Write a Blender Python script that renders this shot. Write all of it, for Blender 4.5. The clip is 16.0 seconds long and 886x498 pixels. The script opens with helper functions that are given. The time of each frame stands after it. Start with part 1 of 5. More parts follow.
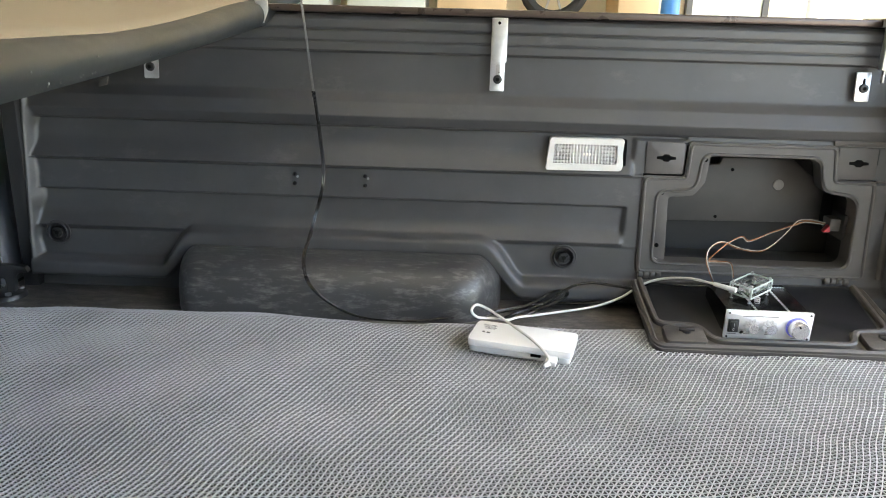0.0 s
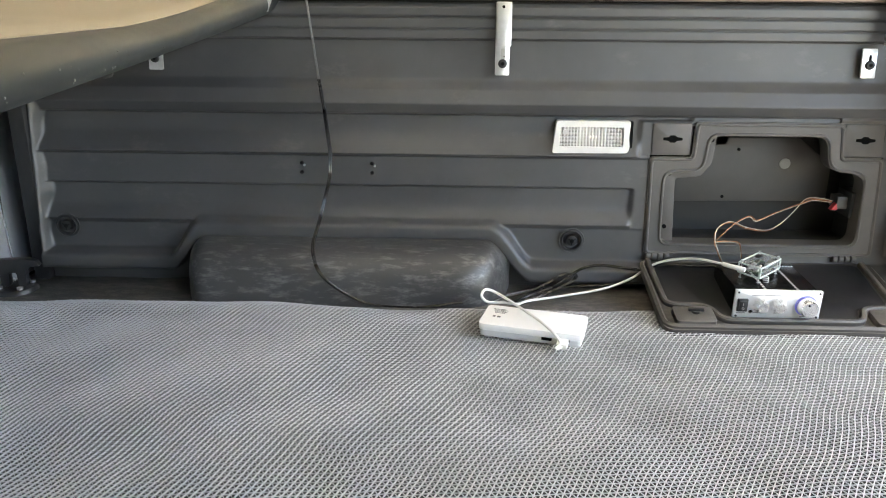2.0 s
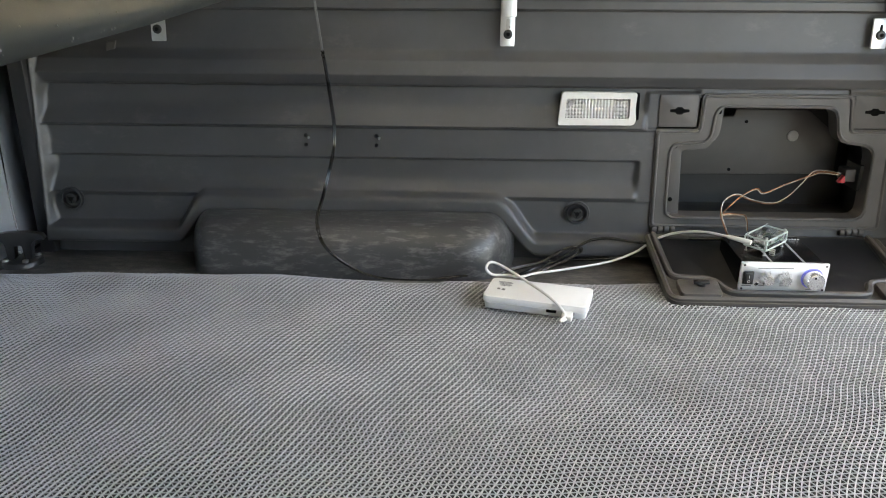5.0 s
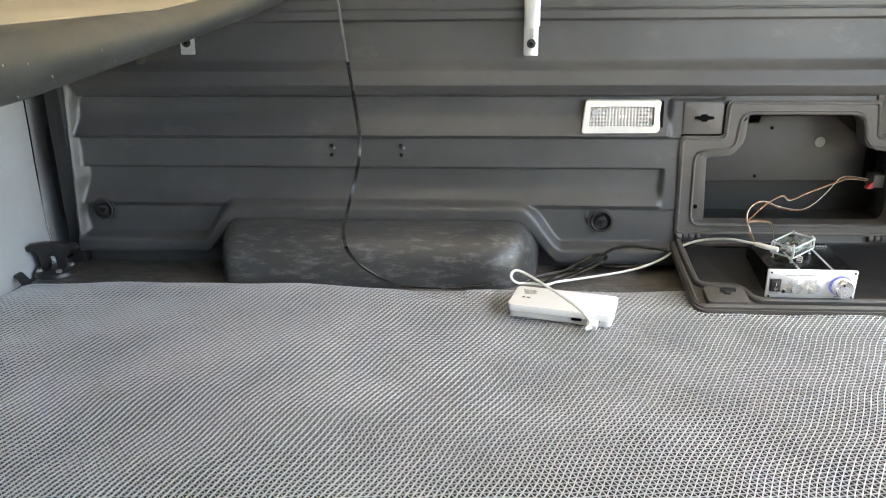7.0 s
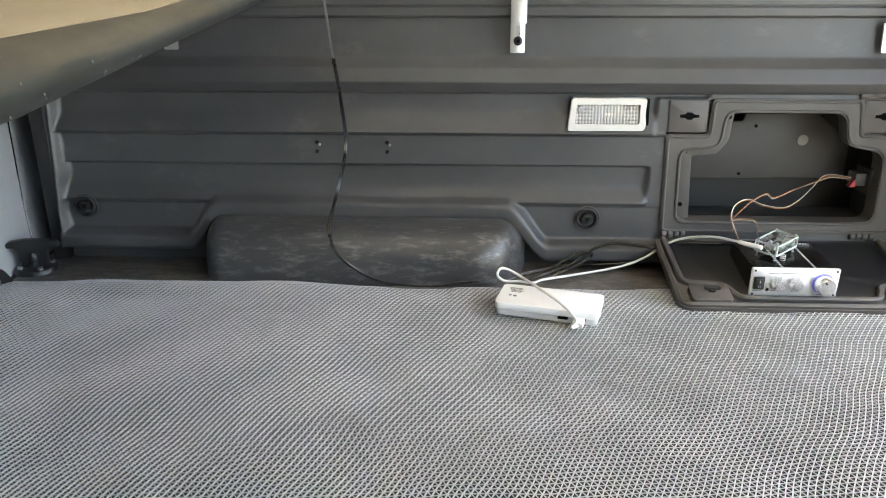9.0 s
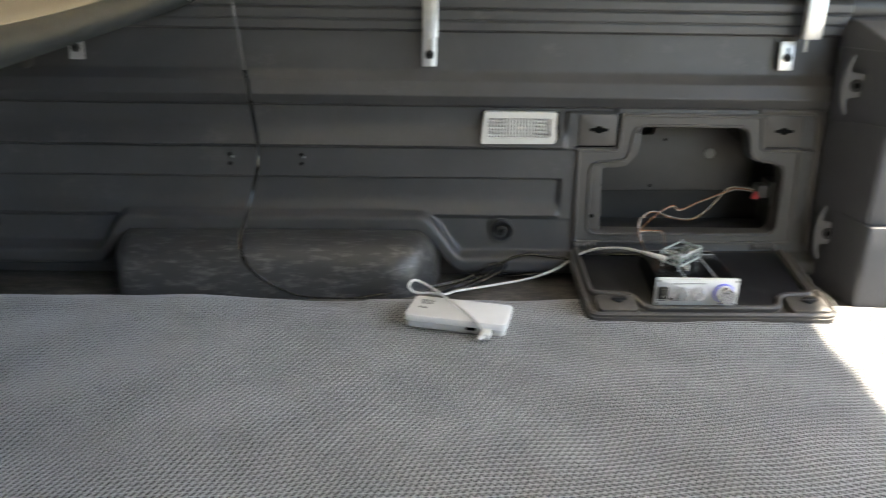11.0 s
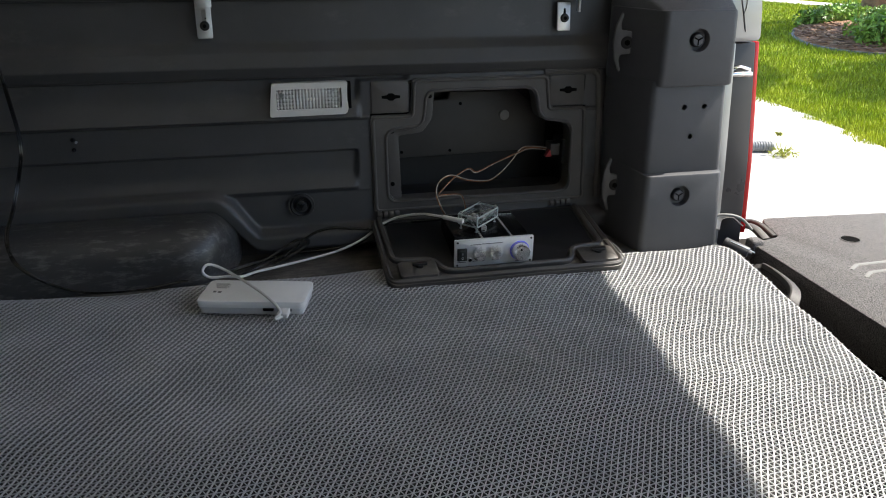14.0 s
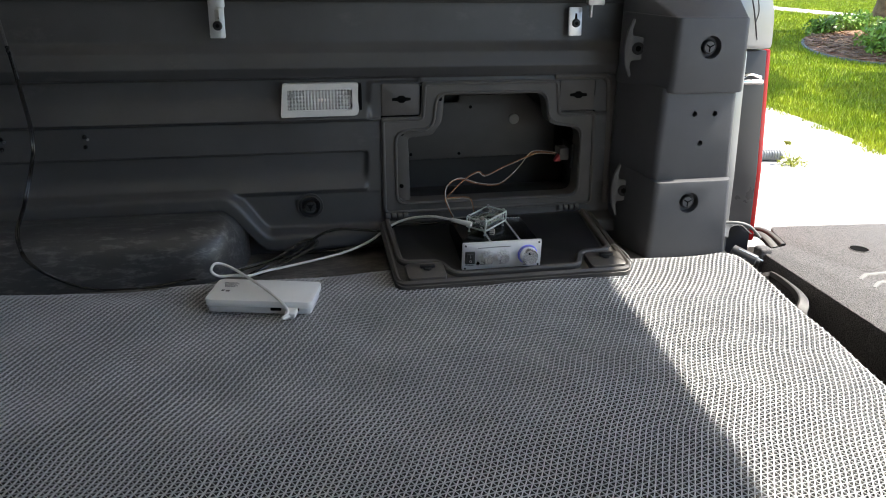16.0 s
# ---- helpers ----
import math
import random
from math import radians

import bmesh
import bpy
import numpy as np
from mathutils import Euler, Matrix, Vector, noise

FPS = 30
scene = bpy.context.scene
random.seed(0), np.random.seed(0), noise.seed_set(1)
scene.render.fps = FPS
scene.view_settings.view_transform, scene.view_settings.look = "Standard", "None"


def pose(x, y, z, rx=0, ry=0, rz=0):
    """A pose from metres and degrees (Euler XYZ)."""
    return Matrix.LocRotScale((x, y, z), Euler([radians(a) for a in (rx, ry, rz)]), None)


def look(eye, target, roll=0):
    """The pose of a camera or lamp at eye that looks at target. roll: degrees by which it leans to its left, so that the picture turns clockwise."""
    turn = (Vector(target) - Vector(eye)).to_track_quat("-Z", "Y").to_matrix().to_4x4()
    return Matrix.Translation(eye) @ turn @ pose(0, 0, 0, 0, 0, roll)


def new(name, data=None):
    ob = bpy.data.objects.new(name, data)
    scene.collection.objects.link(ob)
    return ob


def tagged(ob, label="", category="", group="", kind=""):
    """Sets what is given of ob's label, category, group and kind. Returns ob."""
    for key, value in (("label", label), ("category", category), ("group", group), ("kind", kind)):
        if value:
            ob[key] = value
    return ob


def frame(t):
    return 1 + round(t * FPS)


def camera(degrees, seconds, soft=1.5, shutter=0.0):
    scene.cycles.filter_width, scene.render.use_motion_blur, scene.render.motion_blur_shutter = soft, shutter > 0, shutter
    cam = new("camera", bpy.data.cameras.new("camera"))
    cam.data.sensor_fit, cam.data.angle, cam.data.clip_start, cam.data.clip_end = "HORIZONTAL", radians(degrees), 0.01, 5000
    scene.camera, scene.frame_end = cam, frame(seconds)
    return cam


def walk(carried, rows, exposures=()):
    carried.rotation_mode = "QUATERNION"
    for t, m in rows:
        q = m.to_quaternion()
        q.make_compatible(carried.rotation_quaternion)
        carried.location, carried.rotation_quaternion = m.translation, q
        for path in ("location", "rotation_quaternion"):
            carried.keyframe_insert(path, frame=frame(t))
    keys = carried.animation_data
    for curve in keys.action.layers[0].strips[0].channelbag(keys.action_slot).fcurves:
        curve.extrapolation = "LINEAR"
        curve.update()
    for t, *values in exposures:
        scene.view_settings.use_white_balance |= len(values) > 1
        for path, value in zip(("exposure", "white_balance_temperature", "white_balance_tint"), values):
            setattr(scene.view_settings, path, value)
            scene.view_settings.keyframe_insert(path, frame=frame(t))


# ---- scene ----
cam = camera(60.6, 16.0, 1.0, 0.3)
PATH = [
    (0, (-0.145, -1.257, 0.477), (-0.198, 0.653, -0.111), 1.6),
    (0.5, (-0.135, -1.258, 0.479), (-0.215, 0.653, -0.107), 0.6),
    (1, (-0.152, -1.253, 0.477), (-0.233, 0.649, -0.134), 0.0),
    (1.5, (-0.143, -1.257, 0.467), (-0.241, 0.644, -0.148), -0.3),
    (2, (-0.156, -1.261, 0.479), (-0.213, 0.638, -0.147), 0.4),
    (2.5, (-0.147, -1.262, 0.478), (-0.226, 0.64, -0.136), 0.0),
    (3, (-0.148, -1.259, 0.476), (-0.229, 0.638, -0.153), 0.1),
    (3.5, (-0.152, -1.258, 0.472), (-0.235, 0.632, -0.175), -0.2),
    (4, (-0.156, -1.26, 0.472), (-0.224, 0.623, -0.197), 0.3),
    (6.5, (-0.153, -1.261, 0.468), (-0.243, 0.616, -0.217), -0.3),
    (7, (-0.158, -1.267, 0.476), (-0.288, 0.615, -0.189), -0.6),
    (7.5, (-0.165, -1.266, 0.485), (-0.291, 0.615, -0.183), -0.7),
    (8, (-0.165, -1.262, 0.487), (-0.262, 0.613, -0.201), -0.3),
    (10.5, (-0.154, -1.263, 0.483), (-0.225, 0.62, -0.188), 0.1),
    (10.8, (-0.115, -1.257, 0.491), (-0.152, 0.629, -0.174), 0.3),
    (11, (-0.099, -1.264, 0.493), (-0.059, 0.621, -0.172), 0.9),
    (11.2, (-0.099, -1.238, 0.501), (0.183, 0.62, -0.184), 3.6),
    (11.5, (-0.046, -1.269, 0.497), (0.267, 0.589, -0.172), 4.0),
    (12, (-0.012, -1.251, 0.498), (0.369, 0.592, -0.18), 2.7),
    (12.5, (-0.008, -1.255, 0.486), (0.373, 0.579, -0.215), 0.7),
    (13, (-0.011, -1.259, 0.484), (0.415, 0.554, -0.245), 0.4),
    (13.5, (-0.008, -1.257, 0.485), (0.407, 0.555, -0.252), -0.1),
    (14, (-0.009, -1.258, 0.484), (0.406, 0.559, -0.241), 0.1),
    (14.5, (-0.012, -1.257, 0.485), (0.402, 0.562, -0.237), 0.4),
    (15, (-0.011, -1.258, 0.49), (0.392, 0.562, -0.234), 0.5),
    (15.5, (-0.013, -1.259, 0.485), (0.386, 0.564, -0.235), 0.4),
    (16, (-0.013, -1.259, 0.483), (0.388, 0.564, -0.233), 0.9),
]
EXPOSURE = [(0, 3.5, 7250, 10), (0.5, 3.0, 7250, 10), (1.0, 2.82, 7150, 10), (1.5, 3.35, 7250, 10), (2.0, 3.65, 7350, 10), (2.5, 3.57, 7400, 10), (3.0, 3.15, 7350, 10), (3.5, 3.04, 7350, 10), (4.0, 3.07, 7350, 10), (6.5, 3.65, 7450, 10), (7.0, 3.74, 7450, 10), (8.0, 3.7, 7450, 10), (10.5, 3.43, 7450, 10), (10.8, 3.3, 7400, 10), (11.0, 2.8, 7300, 10), (11.2, 2.05, 7150, 10), (11.4, 1.1, 7000, 10), (11.6, 0.78, 6950, 10), (12.0, 0.68, 6900, 10), (12.5, 1.0, 6850, 10), (13.0, 1.12, 6700, 10), (14.0, 1.25, 6600, 10), (15.0, 1.3, 6600, 10), (15.5, 1.42, 6600, 10), (16, 1.62, 6600, 10)]
walk(cam, [(t, look(e, g, r)) for t, e, g, r in PATH], EXPOSURE)

# ---------------- world, sun, exposure ----------------
SUN_EL = 55.0
SUN_AZ = 1.0          # degrees from +x towards +y
world = bpy.data.worlds.new("sky")
scene.world = world
world.use_nodes = True
wn = world.node_tree.nodes
sky = wn.new("ShaderNodeTexSky")
sky.sky_type = "NISHITA"
sky.sun_disc = False
sky.sun_elevation = radians(SUN_EL)
sky.sun_rotation = radians(90 - SUN_AZ)
world.node_tree.links.new(sky.outputs[0], wn["Background"].inputs[0])
wn["Background"].inputs[1].default_value = 0.12
sun_data = bpy.data.lights.new("sun", "SUN")
sun_data.energy = 3.9
sun_data.angle = radians(0.55)
sun_data.color = (1.0, 0.95, 0.86)
sun = new("sun", sun_data)
sd = Vector((math.cos(radians(SUN_EL)) * math.cos(radians(SUN_AZ)), math.cos(radians(SUN_EL)) * math.sin(radians(SUN_AZ)), math.sin(radians(SUN_EL))))
sun.matrix_world = look(sd * 20, (0, 0, 0))


# ---------------- materials ----------------
def mat(name, color, rough=0.6, metal=0.0, vary=0.12, scale=8.0, grain=0.0, grain_scale=600.0, spec=0.5, island=0.0, rough_vary=0.1, color2=None, coat=0.0):
    """Principled material with soft large-scale variation, and fine grain as bump."""
    m = bpy.data.materials.new(name)
    m.use_nodes = True
    nt = m.node_tree
    b = nt.nodes["Principled BSDF"]
    b.inputs["Roughness"].default_value = rough
    b.inputs["Metallic"].default_value = metal
    b.inputs["Specular IOR Level"].default_value = spec
    b.inputs["Coat Weight"].default_value = coat
    tc = nt.nodes.new("ShaderNodeTexCoord")
    geo = nt.nodes.new("ShaderNodeNewGeometry")
    n1 = nt.nodes.new("ShaderNodeTexNoise")
    n1.inputs["Scale"].default_value = scale
    n1.inputs["Detail"].default_value = 6.0
    n1.inputs["Roughness"].default_value = 0.65
    nt.links.new(geo.outputs["Position"], n1.inputs["Vector"])
    mix = nt.nodes.new("ShaderNodeMix")
    mix.data_type = "RGBA"
    c2 = color2 or tuple(min(1, c * (1 + vary)) for c in color)
    c1 = color if color2 else tuple(c * (1 - vary) for c in color)
    mix.inputs["A"].default_value = (*c1, 1)
    mix.inputs["B"].default_value = (*c2, 1)
    ramp = nt.nodes.new("ShaderNodeMapRange")
    ramp.inputs["From Min"].default_value = 0.35
    ramp.inputs["From Max"].default_value = 0.65
    nt.links.new(n1.outputs["Fac"], ramp.inputs["Value"])
    nt.links.new(ramp.outputs["Result"], mix.inputs["Factor"])
    out = mix.outputs["Result"]
    if island:
        hsv = nt.nodes.new("ShaderNodeHueSaturation")
        mr = nt.nodes.new("ShaderNodeMapRange")
        mr.inputs["To Min"].default_value = 1 - island
        mr.inputs["To Max"].default_value = 1 + island
        nt.links.new(geo.outputs["Random Per Island"], mr.inputs["Value"])
        nt.links.new(mr.outputs["Result"], hsv.inputs["Value"])
        nt.links.new(out, hsv.inputs["Color"])
        out = hsv.outputs["Color"]
    nt.links.new(out, b.inputs["Base Color"])
    rr = nt.nodes.new("ShaderNodeMapRange")
    rr.inputs["To Min"].default_value = max(0.02, rough - rough_vary)
    rr.inputs["To Max"].default_value = min(1.0, rough + rough_vary)
    nt.links.new(n1.outputs["Fac"], rr.inputs["Value"])
    nt.links.new(rr.outputs["Result"], b.inputs["Roughness"])
    if grain:
        n2 = nt.nodes.new("ShaderNodeTexNoise")
        n2.inputs["Scale"].default_value = grain_scale
        n2.inputs["Detail"].default_value = 3.0
        nt.links.new(geo.outputs["Position"], n2.inputs["Vector"])
        bp = nt.nodes.new("ShaderNodeBump")
        bp.inputs["Strength"].default_value = grain
        bp.inputs["Distance"].default_value = 0.001 if grain_scale > 100 else 0.01
        nt.links.new(n2.outputs["Fac"], bp.inputs["Height"])
        nt.links.new(bp.outputs["Normal"], b.inputs["Normal"])
    return m


def speckled(name, color, dirt, rough, scale, amount, grain=0.3, stretch=1.0):
    """Plastic with pale scuffs and dust specks."""
    m = mat(name, color, rough, vary=0.15, scale=6, grain=grain, grain_scale=900)
    nt = m.node_tree
    b = nt.nodes["Principled BSDF"]
    old = b.inputs["Base Color"].links[0].from_socket
    geo = nt.nodes.new("ShaderNodeNewGeometry")
    n = nt.nodes.new("ShaderNodeTexNoise")
    n.inputs["Scale"].default_value = scale
    n.inputs["Detail"].default_value = 8
    n.inputs["Roughness"].default_value = 0.75
    mp = nt.nodes.new("ShaderNodeMapping")
    mp.inputs["Scale"].default_value = (stretch, 1, 1)
    nt.links.new(geo.outputs["Position"], mp.inputs["Vector"])
    nt.links.new(mp.outputs["Vector"], n.inputs["Vector"])
    mr = nt.nodes.new("ShaderNodeMapRange")
    mr.inputs["From Min"].default_value = 1 - amount
    mr.inputs["From Max"].default_value = 1 - amount + 0.3
    nt.links.new(n.outputs["Fac"], mr.inputs["Value"])
    mx = nt.nodes.new("ShaderNodeMix")
    mx.data_type = "RGBA"
    nt.links.new(mr.outputs["Result"], mx.inputs["Factor"])
    nt.links.new(old, mx.inputs["A"])
    mx.inputs["B"].default_value = (*dirt, 1)
    nt.links.new(mx.outputs["Result"], b.inputs["Base Color"])
    return m


def glow(name, color, strength):
    m = bpy.data.materials.new(name)
    m.use_nodes = True
    b = m.node_tree.nodes["Principled BSDF"]
    b.inputs["Base Color"].default_value = (*color, 1)
    b.inputs["Emission Color"].default_value = (*color, 1)
    b.inputs["Emission Strength"].default_value = strength
    return m


M_LINER = speckled("liner_plastic", (0.056, 0.0555, 0.0565), (0.135, 0.128, 0.120), 0.40, 13, 0.42, stretch=0.6)
M_WELL = speckled("worn_well_plastic", (0.050, 0.0495, 0.050), (0.22, 0.215, 0.21), 0.33, 85, 0.50, stretch=0.3)
# floor under the mat: shade in the mesh holes is put into this near-black
M_FLOORSHADE = mat("floor_plastic", (0.008, 0.008, 0.008), 0.7, vary=0.2, scale=20, grain=0.3)
M_DUSTY = speckled("dusty_floor_plastic", (0.064, 0.060, 0.056), (0.22, 0.20, 0.175), 0.40, 60, 0.56, stretch=0.5)
M_FRAME = mat("compartment_plastic", (0.072, 0.066, 0.061), 0.55, vary=0.15, scale=12, grain=0.3)
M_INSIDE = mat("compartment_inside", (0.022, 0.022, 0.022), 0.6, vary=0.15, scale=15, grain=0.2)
M_BACKPANEL = mat("inner_body_panel", (0.066, 0.062, 0.057), 0.6, vary=0.12, scale=9, grain=0.15)
# pale grey of plug and boot; also the painted glint on the tailgate ridges
M_PALESPOT = mat("pale_plug_and_glint", (0.24, 0.24, 0.23), 0.6)
M_HOOK = mat("dull_painted_metal", (0.12, 0.12, 0.125), 0.45, vary=0.1, scale=30)
M_RAIL = mat("brown_anodised_rail", (0.075, 0.055, 0.045), 0.3, metal=0.4, vary=0.15, scale=20)
M_PILLAR = mat("pillar_plastic", (0.075, 0.077, 0.085), 0.5, vary=0.08, scale=10, grain=0.5, grain_scale=1200)
M_DARK = mat("black_plastic", (0.016, 0.016, 0.017), 0.4, vary=0.1, grain=0.15)
M_RUBBER = mat("black_rubber", (0.012, 0.012, 0.012), 0.65)
M_HOLE = mat("dark_recess", (0.005, 0.005, 0.005), 0.95, spec=0.05)
M_SEAT = mat("dark_bolt_seat", (0.022, 0.022, 0.024), 0.6, spec=0.3)
M_MAT = mat("vinyl_mesh", (0.58, 0.58, 0.585), 0.46, spec=0.3, vary=0.10, scale=7, grain=0.2, grain_scale=1500)
M_FRONT = mat("front_panel_grey", (0.30, 0.31, 0.32), 0.5, vary=0.08, scale=5, grain=0.25)
M_ALU = mat("aluminium", (0.70, 0.70, 0.70), 0.36, metal=0.85, vary=0.08, scale=60, grain=0.1, grain_scale=300)
M_STEEL = mat("zinc_steel", (0.55, 0.55, 0.55), 0.3, metal=1.0, vary=0.1, scale=90)
M_CHROME = mat("chrome", (0.8, 0.8, 0.8), 0.12, metal=1.0, vary=0.03, rough_vary=0.04)
M_KNOB = mat("bright_knob_metal", (0.80, 0.80, 0.80), 0.2, metal=1.0, vary=0.03, rough_vary=0.05)
M_PANEL = mat("brushed_silver_panel", (0.76, 0.76, 0.77), 0.38, metal=0.3, vary=0.03, scale=40)
M_WHITE = mat("white_plastic", (0.90, 0.90, 0.895), 0.3, vary=0.02, scale=30, rough_vary=0.05)
M_GREYSIDE = mat("grey_side_plastic", (0.68, 0.68, 0.68), 0.4, vary=0.04)
M_WHITECABLE = mat("white_cable_jacket", (0.72, 0.71, 0.69), 0.45, vary=0.04, scale=60)
M_BLACKCABLE = mat("black_cable_jacket", (0.008, 0.008, 0.008), 0.26, vary=0.1, spec=0.5)
M_GREYCABLE = mat("grey_clear_cable", (0.30, 0.29, 0.27), 0.3, vary=0.1)
M_COPPER = mat("clear_copper_wire", (0.34, 0.15, 0.07), 0.25, metal=0.5, vary=0.2, scale=150)
M_SILVERWIRE = mat("clear_tinned_wire", (0.50, 0.45, 0.38), 0.25, metal=0.5, vary=0.15, scale=150)
M_RED = mat("red_plastic", (0.42, 0.02, 0.03), 0.4)
M_PCB = mat("green_circuit_board", (0.09, 0.14, 0.10), 0.35, vary=0.5, scale=400)
M_LID = speckled("worn_lid_plastic", (0.076, 0.069, 0.063), (0.17, 0.155, 0.14), 0.42, 38, 0.47, stretch=0.4)
M_PAD = mat("black_inner_pad", (0.009, 0.009, 0.010), 0.42, vary=0.2, scale=25, grain=0.2)
M_CASE = mat("gloss_black_case", (0.006, 0.006, 0.0065), 0.22, vary=0.1, scale=40)
M_GAP = mat("dirty_black_underside", (0.035, 0.031, 0.028), 0.95, vary=0.3, scale=20, spec=0.08)
M_BARELEAD = mat("grey_lead_jacket", (0.075, 0.073, 0.07), 0.3, vary=0.1)
M_WEED = mat("yellowed_weed", (0.42, 0.40, 0.08), 0.6, scale=20, island=0.4, color2=(0.30, 0.36, 0.05))
M_PIPE = mat("grey_corrugated_plastic", (0.26, 0.27, 0.28), 0.45, vary=0.1)
M_CHIP = mat("chip_black", (0.015, 0.015, 0.016), 0.35)
M_ACRYL = mat("clear_acrylic", (0.80, 0.86, 0.84), 0.06, vary=0.02, rough_vary=0.03)
M_ACRYL.node_tree.nodes["Principled BSDF"].inputs["Alpha"].default_value = 0.06
M_EDGE = mat("cut_acrylic_edge", (0.54, 0.60, 0.58), 0.3, vary=0.05, scale=80)
M_LENS = mat("ribbed_clear_lens", (0.88, 0.87, 0.84), 0.12, vary=0.02, scale=60, rough_vary=0.04)
M_LENS.node_tree.nodes["Principled BSDF"].inputs["Transmission Weight"].default_value = 0.48
M_LAMPFRAME = mat("milky_lamp_frame", (0.62, 0.61, 0.58), 0.4, vary=0.04, scale=40)
M_REFLECT = mat("lamp_reflector", (0.86, 0.84, 0.79), 0.3, metal=0.75, vary=0.05, scale=50)
M_BULB = mat("amber_bulb", (0.84, 0.81, 0.72), 0.2)
M_PRINT = mat("grey_print", (0.16, 0.16, 0.17), 0.6)
M_PALEPRINT = mat("pale_print", (0.7, 0.7, 0.7), 0.6)
M_LED = glow("blue_led_ring", (0.25, 0.27, 1.0), 0.008)
M_COVERTOP = mat("tan_vinyl", (0.235, 0.185, 0.125), 0.5, vary=0.10, scale=3, grain=0.2, grain_scale=700)
M_COVEREDGE = mat("black_vinyl_binding", (0.012, 0.014, 0.0145), 0.5, vary=0.2, scale=12, grain=0.06, grain_scale=800, spec=0.35)
M_SPECK = mat("white_dust_fleck", (0.20, 0.20, 0.19), 0.85)
M_BODY = mat("silver_car_paint", (0.36, 0.36, 0.355), 0.28, metal=0.5, vary=0.04, scale=4, coat=0.5, rough_vary=0.02)
M_TAILDARK = mat("smoked_lamp_housing", (0.045, 0.043, 0.045), 0.3, vary=0.06)
M_TAILRED = mat("red_lamp_lens", (0.55, 0.02, 0.02), 0.2)
M_GATE = mat("tailgate_textured_plastic", (0.125, 0.118, 0.116), 0.6, vary=0.8, scale=430, grain=1.0, grain_scale=420, spec=0.4)
for nd in M_GATE.node_tree.nodes:
    if nd.type == "BUMP":
        nd.inputs["Distance"].default_value = 0.0025
M_CONCRETE = mat("pale_concrete", (0.52, 0.50, 0.47), 0.85, vary=0.08, scale=2.5, grain=0.4, grain_scale=60)
M_GRASS = mat("lawn_soil_grass", (0.11, 0.17, 0.025), 0.9, scale=3.0, grain=1.0, grain_scale=40, color2=(0.20, 0.29, 0.045))
M_BLADE = mat("grass_blade", (0.28, 0.37, 0.015), 0.6, scale=1.3, island=0.35, color2=(0.50, 0.54, 0.03))
M_MULCH = mat("brown_mulch", (0.42, 0.25, 0.15), 0.95, vary=0.35, scale=14, grain=1.0, grain_scale=30, island=0.4)
M_LEAF = mat("shrub_leaf", (0.17, 0.32, 0.05), 0.45, scale=5, island=0.55, color2=(0.32, 0.46, 0.09))
M_BARK = mat("tree_bark", (0.22, 0.15, 0.095), 0.9, vary=0.35, scale=9, grain=1.0, grain_scale=30)
M_GWALL = mat("cream_garage_paint", (0.70, 0.62, 0.45), 0.8, vary=0.05, scale=1.5, grain=0.15, grain_scale=80)
M_GCEIL = mat("white_ceiling_paint", (0.75, 0.74, 0.70), 0.85, vary=0.04, scale=1.5)
# dark grey chosen to weaken light bounced off walls out of view
M_GBOUNCECUT = mat("bounce_cutting_dark_grey", (0.15, 0.145, 0.13), 0.85, vary=0.06, scale=1.5)
M_GFLOOR = mat("garage_concrete", (0.32, 0.31, 0.29), 0.7, vary=0.15, scale=1.5, grain=0.3, grain_scale=60)
M_CARD = mat("cardboard", (0.62, 0.45, 0.27), 0.85, vary=0.08, scale=6)
M_BLUE = mat("blue_plastic", (0.04, 0.20, 0.55), 0.4)
M_STONE = mat("grey_edging", (0.28, 0.27, 0.26), 0.9, vary=0.2, scale=8, grain=0.5, grain_scale=50)
M_PALEBOARD = mat("pale_board", (0.62, 0.66, 0.62), 0.6, vary=0.06, scale=5)


# ---------------- mesh helpers ----------------
def thing(name, label, category, group="", kind=""):
    ob = new(name)
    ob.empty_display_size = 0.02
    return tagged(ob, label, category, group, kind)


def finish(name, bm, material, smooth=True):
    bmesh.ops.recalc_face_normals(bm, faces=bm.faces)
    me = bpy.data.meshes.new(name)
    bm.to_mesh(me)
    bm.free()
    me.materials.append(material)
    if smooth:
        for p in me.polygons:
            p.use_smooth = True
        me.set_sharp_from_angle(angle=radians(38))
    return new(name, me)


def part(name, bm, material, parent, label=""):
    """Links a bmesh as one mesh object under a thing or a part; built in world places."""
    ob = finish(name, bm, material)
    ob.parent = parent
    ob.matrix_parent_inverse = parent.matrix_world.inverted()
    return tagged(ob, label)


def solo(name, bm, material, label, category, group="", kind=""):
    return tagged(finish(name, bm, material), label, category, group, kind)


def box(bm, lo, hi, bevel=0.0, m=None, seg=2):
    b2 = bmesh.new()
    bmesh.ops.create_cube(b2, size=1)
    for v in b2.verts:
        v.co = Vector([(lo[i] + hi[i]) / 2 + v.co[i] * (hi[i] - lo[i]) for i in range(3)])
    if bevel:
        bmesh.ops.bevel(b2, geom=b2.edges[:], offset=bevel, segments=seg, affect="EDGES", profile=0.5, clamp_overlap=True)
    merge(bm, b2, m)
    return bm


def merge(bm, b2, m=None):
    if m is not None:
        bmesh.ops.transform(b2, matrix=m, verts=b2.verts[:])
    tmp = bpy.data.meshes.new("tmp")
    b2.to_mesh(tmp)
    b2.free()
    bm.from_mesh(tmp)
    bpy.data.meshes.remove(tmp)


